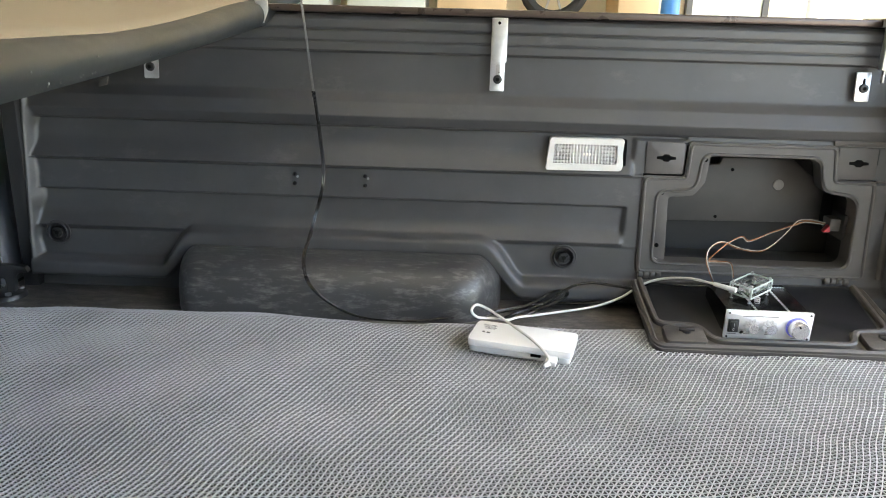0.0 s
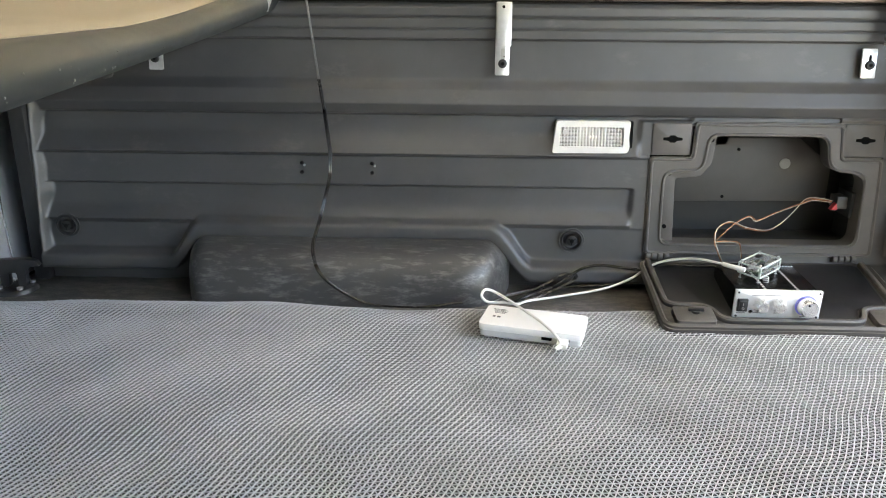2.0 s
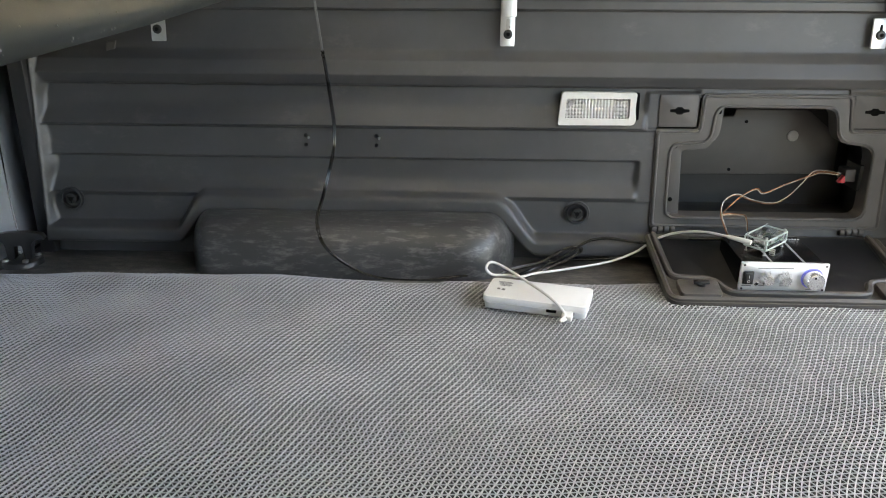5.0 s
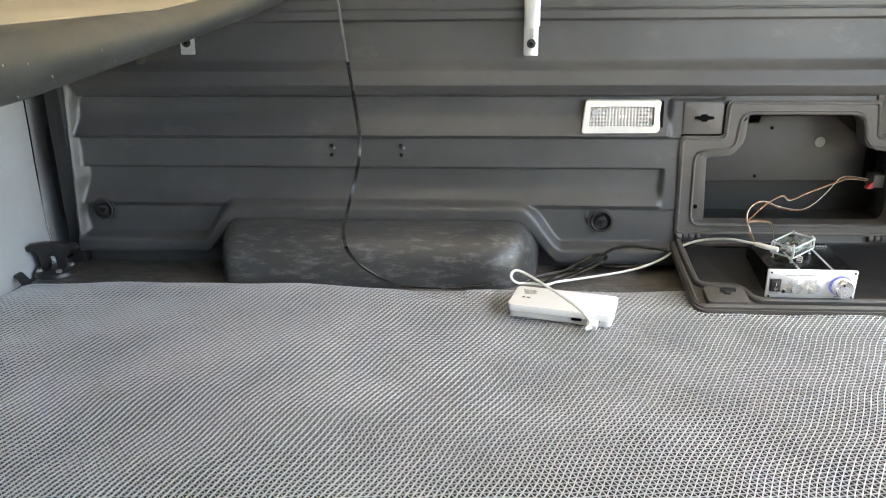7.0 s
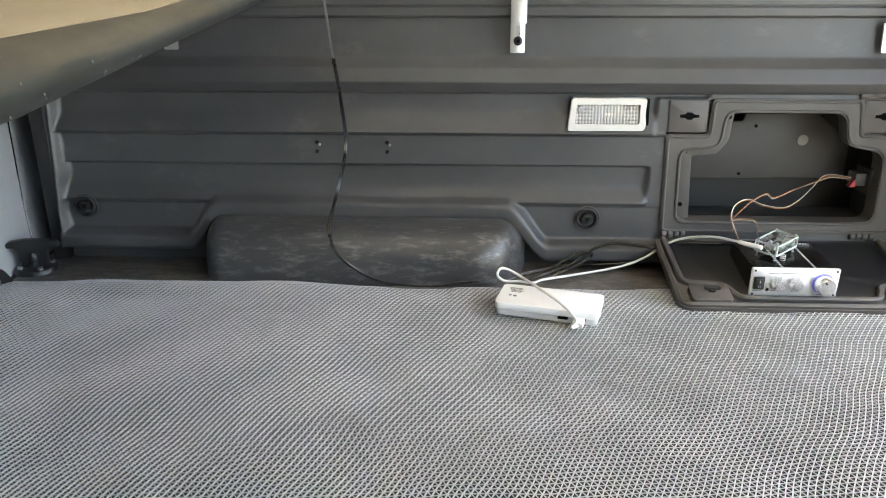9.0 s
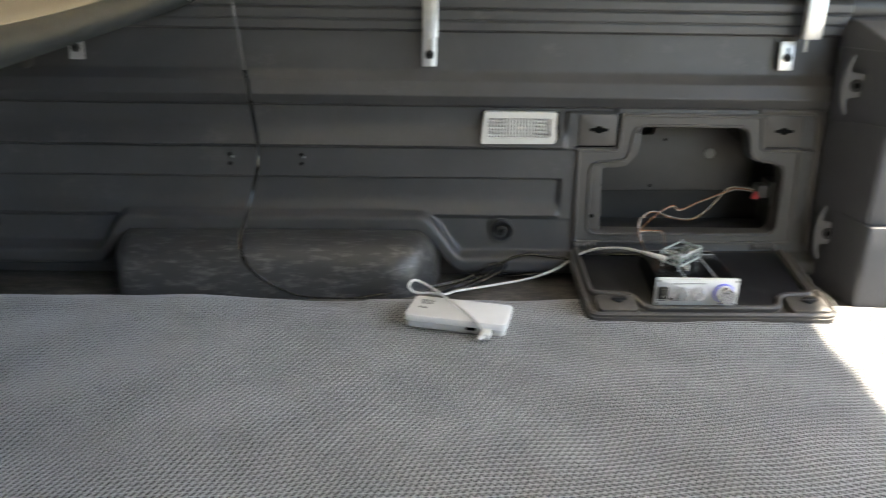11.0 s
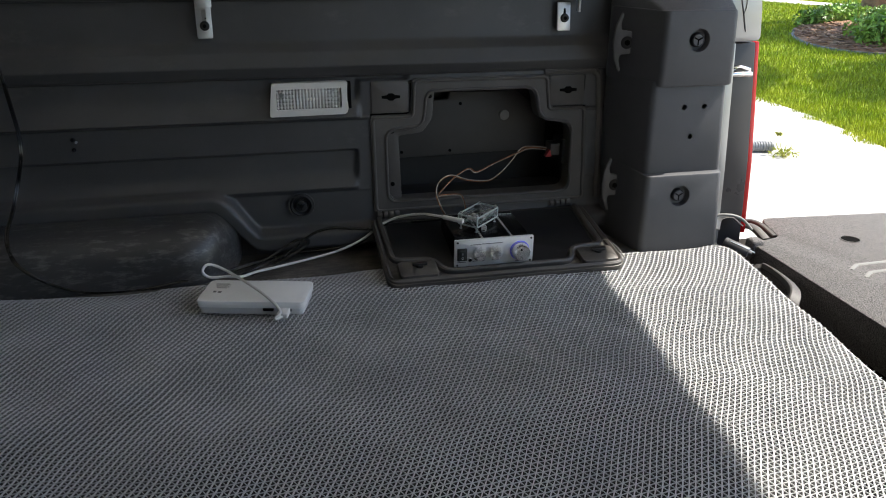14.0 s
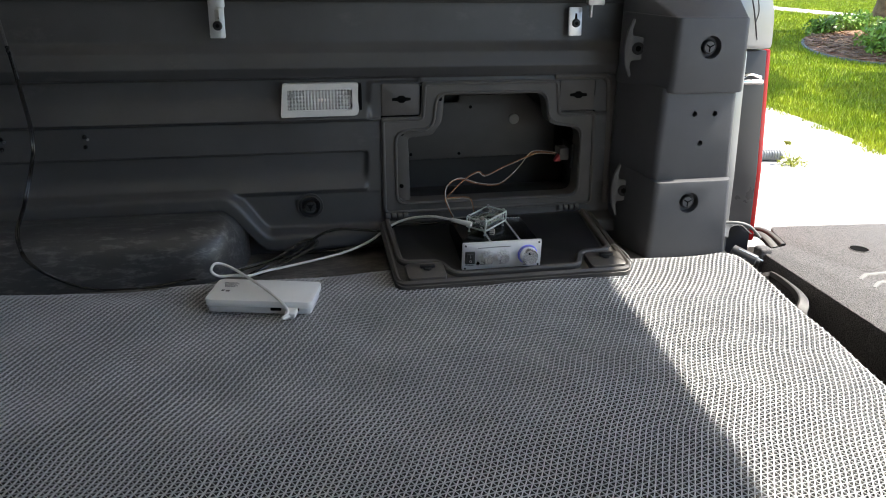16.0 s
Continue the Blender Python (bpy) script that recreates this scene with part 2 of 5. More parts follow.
def cyl(bm, a, b, r1, r2=None, n=20, bevel=0.0):
    """A capped cone or cylinder from a to b."""
    a, b = Vector(a), Vector(b)
    b2 = bmesh.new()
    bmesh.ops.create_cone(b2, cap_ends=True, segments=n, radius1=r1, radius2=r1 if r2 is None else r2, depth=(b - a).length)
    if bevel:
        es = [e for e in b2.edges if e.is_manifold and e.calc_face_angle(0) > 0.9]
        bmesh.ops.bevel(b2, geom=es, offset=bevel, segments=2, affect="EDGES", profile=0.5, clamp_overlap=True)
    q = (b - a).to_track_quat("Z", "Y").to_matrix().to_4x4()
    merge(bm, b2, Matrix.Translation((a + b) / 2) @ q)
    return bm


def spline(pts, n=8):
    pts = [Vector(p) for p in pts]
    out = []
    for i in range(len(pts) - 1):
        p0, p1, p2, p3 = pts[max(i - 1, 0)], pts[i], pts[i + 1], pts[min(i + 2, len(pts) - 1)]
        for k in range(n):
            t = k / n
            out.append(0.5 * ((2 * p1) + (p2 - p0) * t + (2 * p0 - 5 * p1 + 4 * p2 - p3) * t * t + (3 * p1 - p0 - 3 * p2 + p3) * t ** 3))
    return out + [pts[-1]]


def sweep(bm, path, section, up=Vector((0, 0, 1)), closed=False):
    """Sweeps a closed section of (side, up) offsets along a path."""
    rings = []
    n = len(path)
    for i, p in enumerate(path):
        d = (path[(i + 1) % n] - path[i - 1]) if closed else (path[min(i + 1, n - 1)] - path[max(i - 1, 0)])
        d.normalize()
        side = d.cross(up)
        if side.length < 1e-4:
            side = Vector((1, 0, 0))
        side.normalize()
        u = side.cross(d).normalized()
        rings.append([bm.verts.new(p + side * s + u * h) for s, h in section])
    k = len(section)
    for i in range(n if closed else n - 1):
        a, b = rings[i], rings[(i + 1) % n]
        for j in range(k):
            bm.faces.new((a[j], a[(j + 1) % k], b[(j + 1) % k], b[j]))
    if not closed:
        bm.faces.new(rings[0][::-1])
        bm.faces.new(rings[-1])
    return bm


def circle(r, n=8):
    return [(r * math.cos(2 * math.pi * i / n), r * math.sin(2 * math.pi * i / n)) for i in range(n)]


def tube(bm, pts, r, n=8, smooth=8, up=Vector((0.13, 0.31, 0.94))):
    return sweep(bm, spline(pts, smooth) if smooth else [Vector(p) for p in pts], circle(r, n), up.normalized())


def prism(bm, outline, y0, y1, bevel=0.0):
    """An outline in x and z, extruded from y0 to y1."""
    b2 = bmesh.new()
    f = b2.faces.new([b2.verts.new((x, y0, z)) for x, z in outline])
    r = bmesh.ops.extrude_face_region(b2, geom=[f])
    for v in [g for g in r["geom"] if isinstance(g, bmesh.types.BMVert)]:
        v.co.y = y1
    if bevel:
        bmesh.ops.bevel(b2, geom=b2.edges[:], offset=bevel, segments=2, affect="EDGES", profile=0.5, clamp_overlap=True)
    merge(bm, b2)
    return bm


def rounded(pts, r, n=4):
    """A 2-D outline with its corners rounded by radius r."""
    out = []
    k = len(pts)
    for i in range(k):
        p, a, b = Vector(pts[i]), Vector(pts[i - 1]), Vector(pts[(i + 1) % k])
        da, db = (a - p), (b - p)
        rr = min(r, da.length * 0.45, db.length * 0.45)
        s, e = p + da.normalized() * rr, p + db.normalized() * rr
        for j in range(n + 1):
            t = j / n
            out.append(tuple((1 - t) ** 2 * s + 2 * t * (1 - t) * p + t * t * e))
    return out


def ring_prism(bm, outer, inner, y0, y1, bevel=0.0):
    """A frame between two outlines with the same number of points."""
    b2 = bmesh.new()
    k = len(outer)
    L = [[b2.verts.new((x, y, z)) for x, z in o] for o in (outer, inner) for y in (y0, y1)]
    of, ob_, inf, inb = L
    for i in range(k):
        j = (i + 1) % k
        for a, b in ((of, inf), (inf, inb), (inb, ob_), (ob_, of)):
            b2.faces.new((a[i], a[j], b[j], b[i]))
    if bevel:
        es = [e for e in b2.edges if e.calc_face_angle(0) > 1.2]
        bmesh.ops.bevel(b2, geom=es, offset=bevel, segments=2, affect="EDGES", profile=0.5, clamp_overlap=True)
    merge(bm, b2)
    return bm


def slab(bm, outline, w0, w1, bevel=0.0):
    b2 = bmesh.new()
    prism(b2, outline, w0, w1, bevel)
    bmesh.ops.transform(b2, matrix=Matrix(((1, 0, 0, 0), (0, 0, -1, 0), (0, 1, 0, 0), (0, 0, 0, 1))), verts=b2.verts[:])
    merge(bm, b2)
    return bm


def flat_mesh(name, verts, faces, material, smooth=False):
    me = bpy.data.meshes.new(name)
    me.from_pydata(verts, [], faces)
    me.materials.append(material)
    if smooth:
        for p in me.polygons:
            p.use_smooth = True
    me.update()
    return new(name, me)


def step(a, b, t):
    t = np.clip((t - a) / (b - a), 0, 1)
    return t * t * (3 - 2 * t)


# ---------------- ground, drive, lawn ----------------
GZ = -0.75
bm = bmesh.new()
bmesh.ops.create_grid(bm, x_segments=8, y_segments=8, size=2000)
for v in bm.verts:
    v.co.z = GZ - 0.03
solo("ground", bm, M_GRASS, "wide grassy ground reaching the horizon", "ground", kind="structure")
bm = bmesh.new()
prism(bm, rounded([(1.55, -40.0), (30, -40), (30, 2.2), (3.90, 2.35), (4.09, 3.05), (4.25, 3.74), (4.33, 4.1), (4.41, 4.98), (4.5, 6.0), (4.5, 9.0), (1.75, 9.0)], 0.4), GZ - 0.4, GZ)
bmesh.ops.transform(bm, matrix=Matrix(((1, 0, 0, 0), (0, 0, 1, 0), (0, 1, 0, 0), (0, 0, 0, 1))), verts=bm.verts[:])
solo("driveway", bm, M_CONCRETE, "pale sunlit concrete driveway beside the lawn", "driveway", kind="structure")
bm = bmesh.new()
box(bm, (-7.0, -0.6, GZ - 0.3), (40, 0.6, GZ - 0.004), 0.01, Matrix.Translation((14.7, 18.1, 0)) @ Matrix.Rotation(radians(-85.7), 4, "Z"))
solo("pavement", bm, M_CONCRETE, "pale concrete pavement strip crossing the lawn", "pavement", kind="structure")

bm = bmesh.new()
box(bm, (-20, 0, GZ - 0.3), (400, 500.0, GZ - 0.002), 0.01, Matrix.Translation((18.13, 25.5, 0)) @ Matrix.Rotation(radians(9.2), 4, "Z"))
solo("road", bm, M_CONCRETE, "pale sunlit concrete road beyond the lawn", "road", kind="structure")
rng = np.random.default_rng(4)
n = 170000
d = 3.9 + 30 * rng.random(n) ** 2.1
ang = np.radians(32 + 27 * rng.random(n))
gx, gy = d * np.cos(ang) + 0.6, d * np.sin(ang) + 0.3
edge = np.interp(gy, [2.35, 3.05, 3.74, 4.1, 4.98, 6.0, 9], [3.87, 4.06, 4.22, 4.30, 4.38, 4.47, 4.47]) + 0.05 * np.sin(gy * 9) + 0.04 * np.sin(gy * 23)
u, w = gx - 14.7, gy - 18.1
across = u * math.sin(radians(85.7)) + w * math.cos(radians(85.7))
beyond = (gy - 25.5) * math.cos(radians(9.2)) - (gx - 18.13) * math.sin(radians(9.2))
i1, i2 = ((gx - 10.6) + (gy - 10.2)) * 0.7071, ((gx - 10.6) - (gy - 10.2)) * 0.7071
keep = (gx > edge - 0.02) & (np.abs(across) > 0.64) & (beyond < 0.05) & (((i1 / 3.75) ** 2 + (i2 / 1.55) ** 2) > 1)
gx, gy = gx[keep], gy[keep]
n = len(gx)
h = 0.035 + 0.04 * rng.random(n)
wd = 0.002 + 0.0009 * np.hypot(gx, gy)
a = rng.random(n) * math.pi
lean = (rng.random((n, 2)) - 0.5) * 0.07
V = np.zeros((n, 3, 3))
V[:, 0] = np.stack([gx - wd * np.cos(a), gy - wd * np.sin(a), np.full(n, GZ - 0.03)], 1)
V[:, 1] = np.stack([gx + wd * np.cos(a), gy + wd * np.sin(a), np.full(n, GZ - 0.03)], 1)
V[:, 2] = np.stack([gx + lean[:, 0], gy + lean[:, 1], GZ - 0.03 + h], 1)
grass = flat_mesh("lawn_grass", V.reshape(-1, 3).tolist(), np.arange(n * 3).reshape(-1, 3).tolist(), M_BLADE)
tagged(grass, "bright green sunlit lawn grass, short and thick", "grass", kind="stuff")

# planting island with a tree and low shrubs
isl = thing("planting_island", "brown mulch planting island with grey curved edging", "flower bed")
IC = Vector((10.6, 10.2, 0))


def island(r, a):
    p, q = 3.75 * r * np.cos(a) * 0.7071, 1.55 * r * np.sin(a) * 0.7071
    return 10.6 + p + q, 10.2 + p - q


ring = [Vector((*island(1.0, i * math.pi / 24), GZ)) for i in range(48)]
bm = bmesh.new()
rows = []
for k in range(9):
    f = 1 - k / 9
    rows.append([bm.verts.new((IC.x + (p.x - IC.x) * f, IC.y + (p.y - IC.y) * f, GZ + 0.14 * (1 - f * f) + 0.025 * noise.noise((p.x * f * 3, p.y * f * 3, k)))) for p in ring])
for k in range(8):
    for i in range(48):
        bm.faces.new((rows[k][i], rows[k][(i + 1) % 48], rows[k + 1][(i + 1) % 48], rows[k + 1][i]))
bm.faces.new(rows[8])
part("mulch", bm, M_MULCH, isl)
bm = bmesh.new()
sweep(bm, [p + Vector((0, 0, -0.02)) for p in ring], [(-0.03, -0.03), (0.03, -0.03), (0.025, 0.035), (-0.025, 0.035)], closed=True)
part("edging", bm, M_STONE, isl, "grey curved edging strip")
n = 5200
r_, a_ = np.sqrt(rng.random(n)) * 0.97, rng.random(n) * 2 * math.pi
px, py = island(r_, a_)
pz = GZ + 0.14 * (1 - r_ ** 2) + 0.02
t_ = rng.random(n) * math.pi
l_ = 0.03 + 0.05 * rng.random(n)
V = np.zeros((n, 4, 3))
for q, (s, o) in enumerate(((-1, -0.3), (1, -0.3), (1, 0.3), (-1, 0.3))):
    V[:, q] = np.stack([px + l_ * (s * np.cos(t_) - o * np.sin(t_)), py + l_ * (s * np.sin(t_) + o * np.cos(t_)), pz + 0.02 * rng.random(n)], 1)
chips = flat_mesh("bark_chips", V.reshape(-1, 3).tolist(), np.arange(n * 4).reshape(-1, 4).tolist(), M_MULCH)
tagged(chips, "loose brown bark chips on the island", "mulch", kind="stuff")


def leaves(name, centres, count, size, material, squash=0.8, seed=1):
    r = np.random.default_rng(seed)
    c = np.array([q[:3] for q in centres])
    rad = np.array([q[3] for q in centres])
    k = r.integers(0, len(centres), count)
    v = r.normal(size=(count, 3))
    v /= np.linalg.norm(v, axis=1)[:, None]
    v *= (0.35 + 0.65 * r.random(count) ** 0.5)[:, None]
    p = c[k] + v * rad[k][:, None] * np.array([1, 1, squash])
    a1 = r.normal(size=(count, 3))
    a1 /= np.linalg.norm(a1, axis=1)[:, None]
    a2 = np.cross(a1, r.normal(size=(count, 3)))
    a2 /= np.linalg.norm(a2, axis=1)[:, None]
    s = (size * (0.6 + 0.8 * r.random(count)))[:, None]
    Q = np.stack([p - a1 * s, p + a2 * s * 0.45, p + a1 * s, p - a2 * s * 0.45], 1)
    return flat_mesh(name, Q.reshape(-1, 3).tolist(), np.arange(count * 4).reshape(-1, 4).tolist(), material)


for i, (cx, cy, rr, hh) in enumerate(((9.75, 11.2, 0.36, 0.20), (10.3, 11.45, 0.42, 0.22), (10.9, 11.6, 0.42, 0.22), (8.5, 8.2, 0.40, 0.30), (8.95, 8.6, 0.42, 0.32), (9.5, 9.0, 0.45, 0.30), (10.1, 9.9, 0.45, 0.24), (10.9, 10.8, 0.45, 0.22))):
    sh = thing("shrub", "low green leafy shrub growing in brown mulch", "shrub", "shrubs round the tree")
    sh.location = (cx, cy, GZ)
    bpy.context.view_layer.update()
    bm = bmesh.new()
    for j in range(7):
        q = 2 * math.pi * j / 7 + i
        tube(bm, [(cx, cy, GZ), (cx + 0.12 * math.cos(q), cy + 0.12 * math.sin(q), GZ + 0.2), (cx + 0.3 * math.cos(q), cy + 0.3 * math.sin(q), GZ + hh * 0.8)], 0.008, 5, 3)
    part("stem", bm, M_BARK, sh)
    r2 = np.random.default_rng(30 + i)
    cc = [(cx + (r2.random() - 0.5) * rr * 1.5, cy + (r2.random() - 0.5) * rr * 1.5, GZ + 0.14 + r2.random() * hh * 0.7, rr * (0.3 + 0.25 * r2.random())) for _ in range(9)]
    lf = leaves("foliage", cc, 1000, 0.045, M_LEAF, seed=50 + i)
    lf.parent = sh
    lf.matrix_parent_inverse = sh.matrix_world.inverted()

tree = thing("tree", "brown-barked tree trunk standing in a mulch island", "tree")
tree.location = (12.2, 12.48, GZ)
bpy.context.view_layer.update()
bm = bmesh.new()
tx, ty = 12.2, 12.48
pts = [Vector((tx + 0.03 * math.sin(k), ty + 0.03 * math.cos(k * 1.3), GZ + 0.05 + 0.45 * k)) for k in range(9)]
rings = []
for k, p in enumerate(pts):
    rad = 0.30 + 0.10 * math.exp(-k * 1.1) - 0.008 * k
    rings.append([bm.verts.new(p + Vector((rad * (1 + 0.08 * noise.noise((q, k, 0))) * math.cos(q * math.pi / 9), rad * math.sin(q * math.pi / 9), 0))) for q in range(18)])
for k in range(8):
    for q in range(18):
        bm.faces.new((rings[k][q], rings[k][(q + 1) % 18], rings[k + 1][(q + 1) % 18], rings[k + 1][q]))
part("trunk", bm, M_BARK, tree)
ends = []
for j in range(7):
    q = j * 0.9
    e = Vector((tx - 1.6 + 2.2 * math.cos(q), ty - 4.4 + 3.2 * math.sin(q), GZ + 5.4 + 0.7 * math.sin(j * 2.1)))
    ends.append(e)
    bm = bmesh.new()
    base = Vector((tx, ty, GZ + 3.3 + 0.05 * j))
    path = spline([base, base.lerp(e, 0.5) + Vector((0, 0, 0.25)), e], 5)
    for a0, b0, k in zip(path, path[1:], range(99)):
        cyl(bm, a0, b0, 0.085 - 0.006 * k, 0.08 - 0.006 * k, 8)
    part("limb", bm, M_BARK, tree)
cc = [(*(e + Vector(((rng.random() - 0.5) * 1.6, (rng.random() - 0.5) * 1.6, (rng.random() - 0.3) * 1.2))), 0.6 + 0.5 * rng.random()) for e in ends for _ in range(8)]
cr = leaves("crown", cc, 15000, 0.17, M_LEAF, seed=77)
cr.parent = tree
cr.matrix_parent_inverse = tree.matrix_world.inverted()

# drain pipe end with weeds at the lawn's edge
dp = thing("drain_pipe", "grey corrugated plastic drain pipe end on concrete", "pipe")
bm = bmesh.new()
P0, P1 = Vector((3.06, 3.15, GZ + 0.036)), Vector((3.25, 3.105, GZ + 0.036))
dirn = (P1 - P0)
for k in range(11):
    c = P0 + dirn * (k / 11)
    cyl(bm, c, c + dirn * 0.05, 0.036, n=18)
    cyl(bm, c + dirn * 0.05, c + dirn * 0.095, 0.029, n=18)
part("corrugated_pipe", bm, M_PIPE, dp)
wd = thing("weed", "small yellow-green weed beside the drain pipe", "plant")
for j in range(9):
    q = j * 0.7
    bm = bmesh.new()
    tube(bm, [(3.25, 2.99, GZ), (3.25 + 0.04 * math.cos(q), 2.99 + 0.04 * math.sin(q), GZ + 0.05), (3.25 + 0.06 * math.cos(q), 2.99 + 0.06 * math.sin(q), GZ + 0.05 + 0.012 * (j % 4))], 0.003, 4, 3)
    part("stem", bm, M_WEED, wd)
for x, y, z, rr in ((3.25, 2.99, 0.03, 0.07), (3.28, 2.95, 0.015, 0.07), (3.20, 2.97, 0.015, 0.06), (3.23, 3.03, 0.14, 0.02)):
    wl = leaves("leaf_tuft", [(x, y, GZ + z, rr)], 30, 0.015, M_WEED, 0.35, 9)
    wl.parent = wd

# ---------------- garage round the truck ----------------
G = Matrix.Translation((1.476, 0, 0)) @ Matrix.Rotation(radians(-8.0), 4, "Z")
HEAD = 1.35


def gbox(name, lo, hi, m, label, category):
    bm = bmesh.new()
    box(bm, lo, hi, 0.004, G)
    return solo(name, bm, m, label, category, kind="structure")


gbox("garage_floor", (-6.0, -3.6, GZ - 0.2), (0.08, 1.95, GZ + 0.004), M_GFLOOR, "grey concrete garage floor", "floor")
bm = bmesh.new()
box(bm, (-5.2, 1.66, GZ), (1.62, 1.80, 1.9), 0.004)
solo("wall_far", bm, M_GWALL, "painted side wall of the garage", "wall", kind="structure")
# near and back walls are unseen; their dark colour holds back bounced light
gbox("wall_near", (-6.0, -3.6, GZ), (0.0, -3.45, 1.9), M_GBOUNCECUT, "painted side wall of the garage", "wall")
gbox("wall_back", (-6.15, -3.6, GZ), (-6.0, 1.95, 1.9), M_GBOUNCECUT, "unseen garage back wall, darkened to cut bounced light", "wall")
gbox("ceiling", (-6.15, -3.6, 1.9), (0.0, 1.95, 2.0), M_GCEIL, "white garage ceiling", "ceiling")
gbox("door_header", (-0.16, -3.6, HEAD), (0.0, 1.95, 1.9), M_GWALL, "cream garage door header above the opening", "wall")

# things on the garage side wall
shelf = thing("wall_shelf", "wooden shelf on the cream garage wall", "shelf")
bm = bmesh.new()
box(bm, (-1.6, 1.32, 0.44), (0.62, 1.66, 0.465), 0.004)
part("board", bm, M_CARD, shelf)
for x in (-1.3, -0.4, 0.5):
    bm = bmesh.new()
    box(bm, (x, 1.34, 0.30), (x + 0.03, 1.662, 0.44), 0.004)
    part("bracket", bm, M_STEEL, shelf)
for x0, x1, h, m, lab in ((-0.95, -0.62, 0.22, M_PALEBOARD, "pale storage box on the shelf"), (-0.56, -0.30, 0.20, M_PALEBOARD, "pale storage box on the shelf"), (-0.26, -0.03, 0.17, M_CARD, "brown cardboard box on the shelf"), (0.335, 0.47, 0.26, M_CARD, "tall tan cardboard box on the shelf")):
    bm = bmesh.new()
    box(bm, (x0, 1.38, 0.465), (x1, 1.62, 0.465 + h), 0.006)
    solo("storage_box", bm, m, lab, "box")
wh = thing("wheel", "small spoked wheel with a dark tyre on the shelf", "wheel")
bm = bmesh.new()
sweep(bm, [Vector((0.13 + 0.1 * math.cos(q * math.pi / 16), 1.45, 0.585 + 0.1 * math.sin(q * math.pi / 16))) for q in range(32)], circle(0.02, 8), Vector((0, 1, 0)), True)
part("tyre", bm, M_RUBBER, wh)
bm = bmesh.new()
for q in range(10):
    a0 = q * math.pi / 5
    cyl(bm, (0.13, 1.45, 0.585), (0.13 + 0.085 * math.cos(a0), 1.45, 0.585 + 0.085 * math.sin(a0)), 0.004, n=6)
cyl(bm, (0.13, 1.43, 0.585), (0.13, 1.47, 0.585), 0.018)
part("spokes", bm, M_STEEL, wh)
bt = thing("spray_bottle", "blue plastic spray bottle on the shelf", "bottle")
bm = bmesh.new()
cyl(bm, (0.53, 1.48, 0.465), (0.53, 1.48, 0.62), 0.032, 0.03, 20, 0.006)
cyl(bm, (0.53, 1.48, 0.62), (0.53, 1.48, 0.66), 0.03, 0.012, 20)
part("body", bm, M_BLUE, bt)
bm = bmesh.new()
box(bm, (0.49, 1.47, 0.66), (0.545, 1.49, 0.69), 0.005)
part("trigger_head", bm, M_WHITE, bt)
fr = thing("framed_board", "pale board in a dark frame on the garage wall", "picture frame")
bm = bmesh.new()
box(bm, (0.64, 1.635, 0.30), (0.90, 1.661, 0.80), 0.003)
part("board", bm, M_PALEBOARD, fr)
bm = bmesh.new()
ring_prism(bm, [(0.625, 0.285), (0.915, 0.285), (0.915, 0.815), (0.625, 0.815)], [(0.645, 0.305), (0.895, 0.305), (0.895, 0.795), (0.645, 0.795)], 1.625, 1.661, 0.003)
part("frame", bm, M_TAILDARK, fr)
bm = bmesh.new()
cyl(bm, (1.03, 1.52, GZ), (1.03, 1.52, 1.88), 0.024)
solo("downpipe", bm, M_WHITE, "white plastic pipe against the garage wall", "pipe")

# ---------------- truck bed: floor and side liner ----------------
WA, WB = 0.012, 0.10


def wall_y(z):
    return WA + WB * z


FZ = -0.007
XF, XR = -0.985, 0.79


def arch(x):
    """Height of the panel's lower edge, which steps up over the wheel housing."""
    up = step(-0.672, -0.608, x) * (1 - step(-0.121, -0.036, x))
    return 0.034 - 0.012 * step(-0.3, -0.1, x) + (0.060 + 0.012 * step(-0.3, -0.1, x)) * up


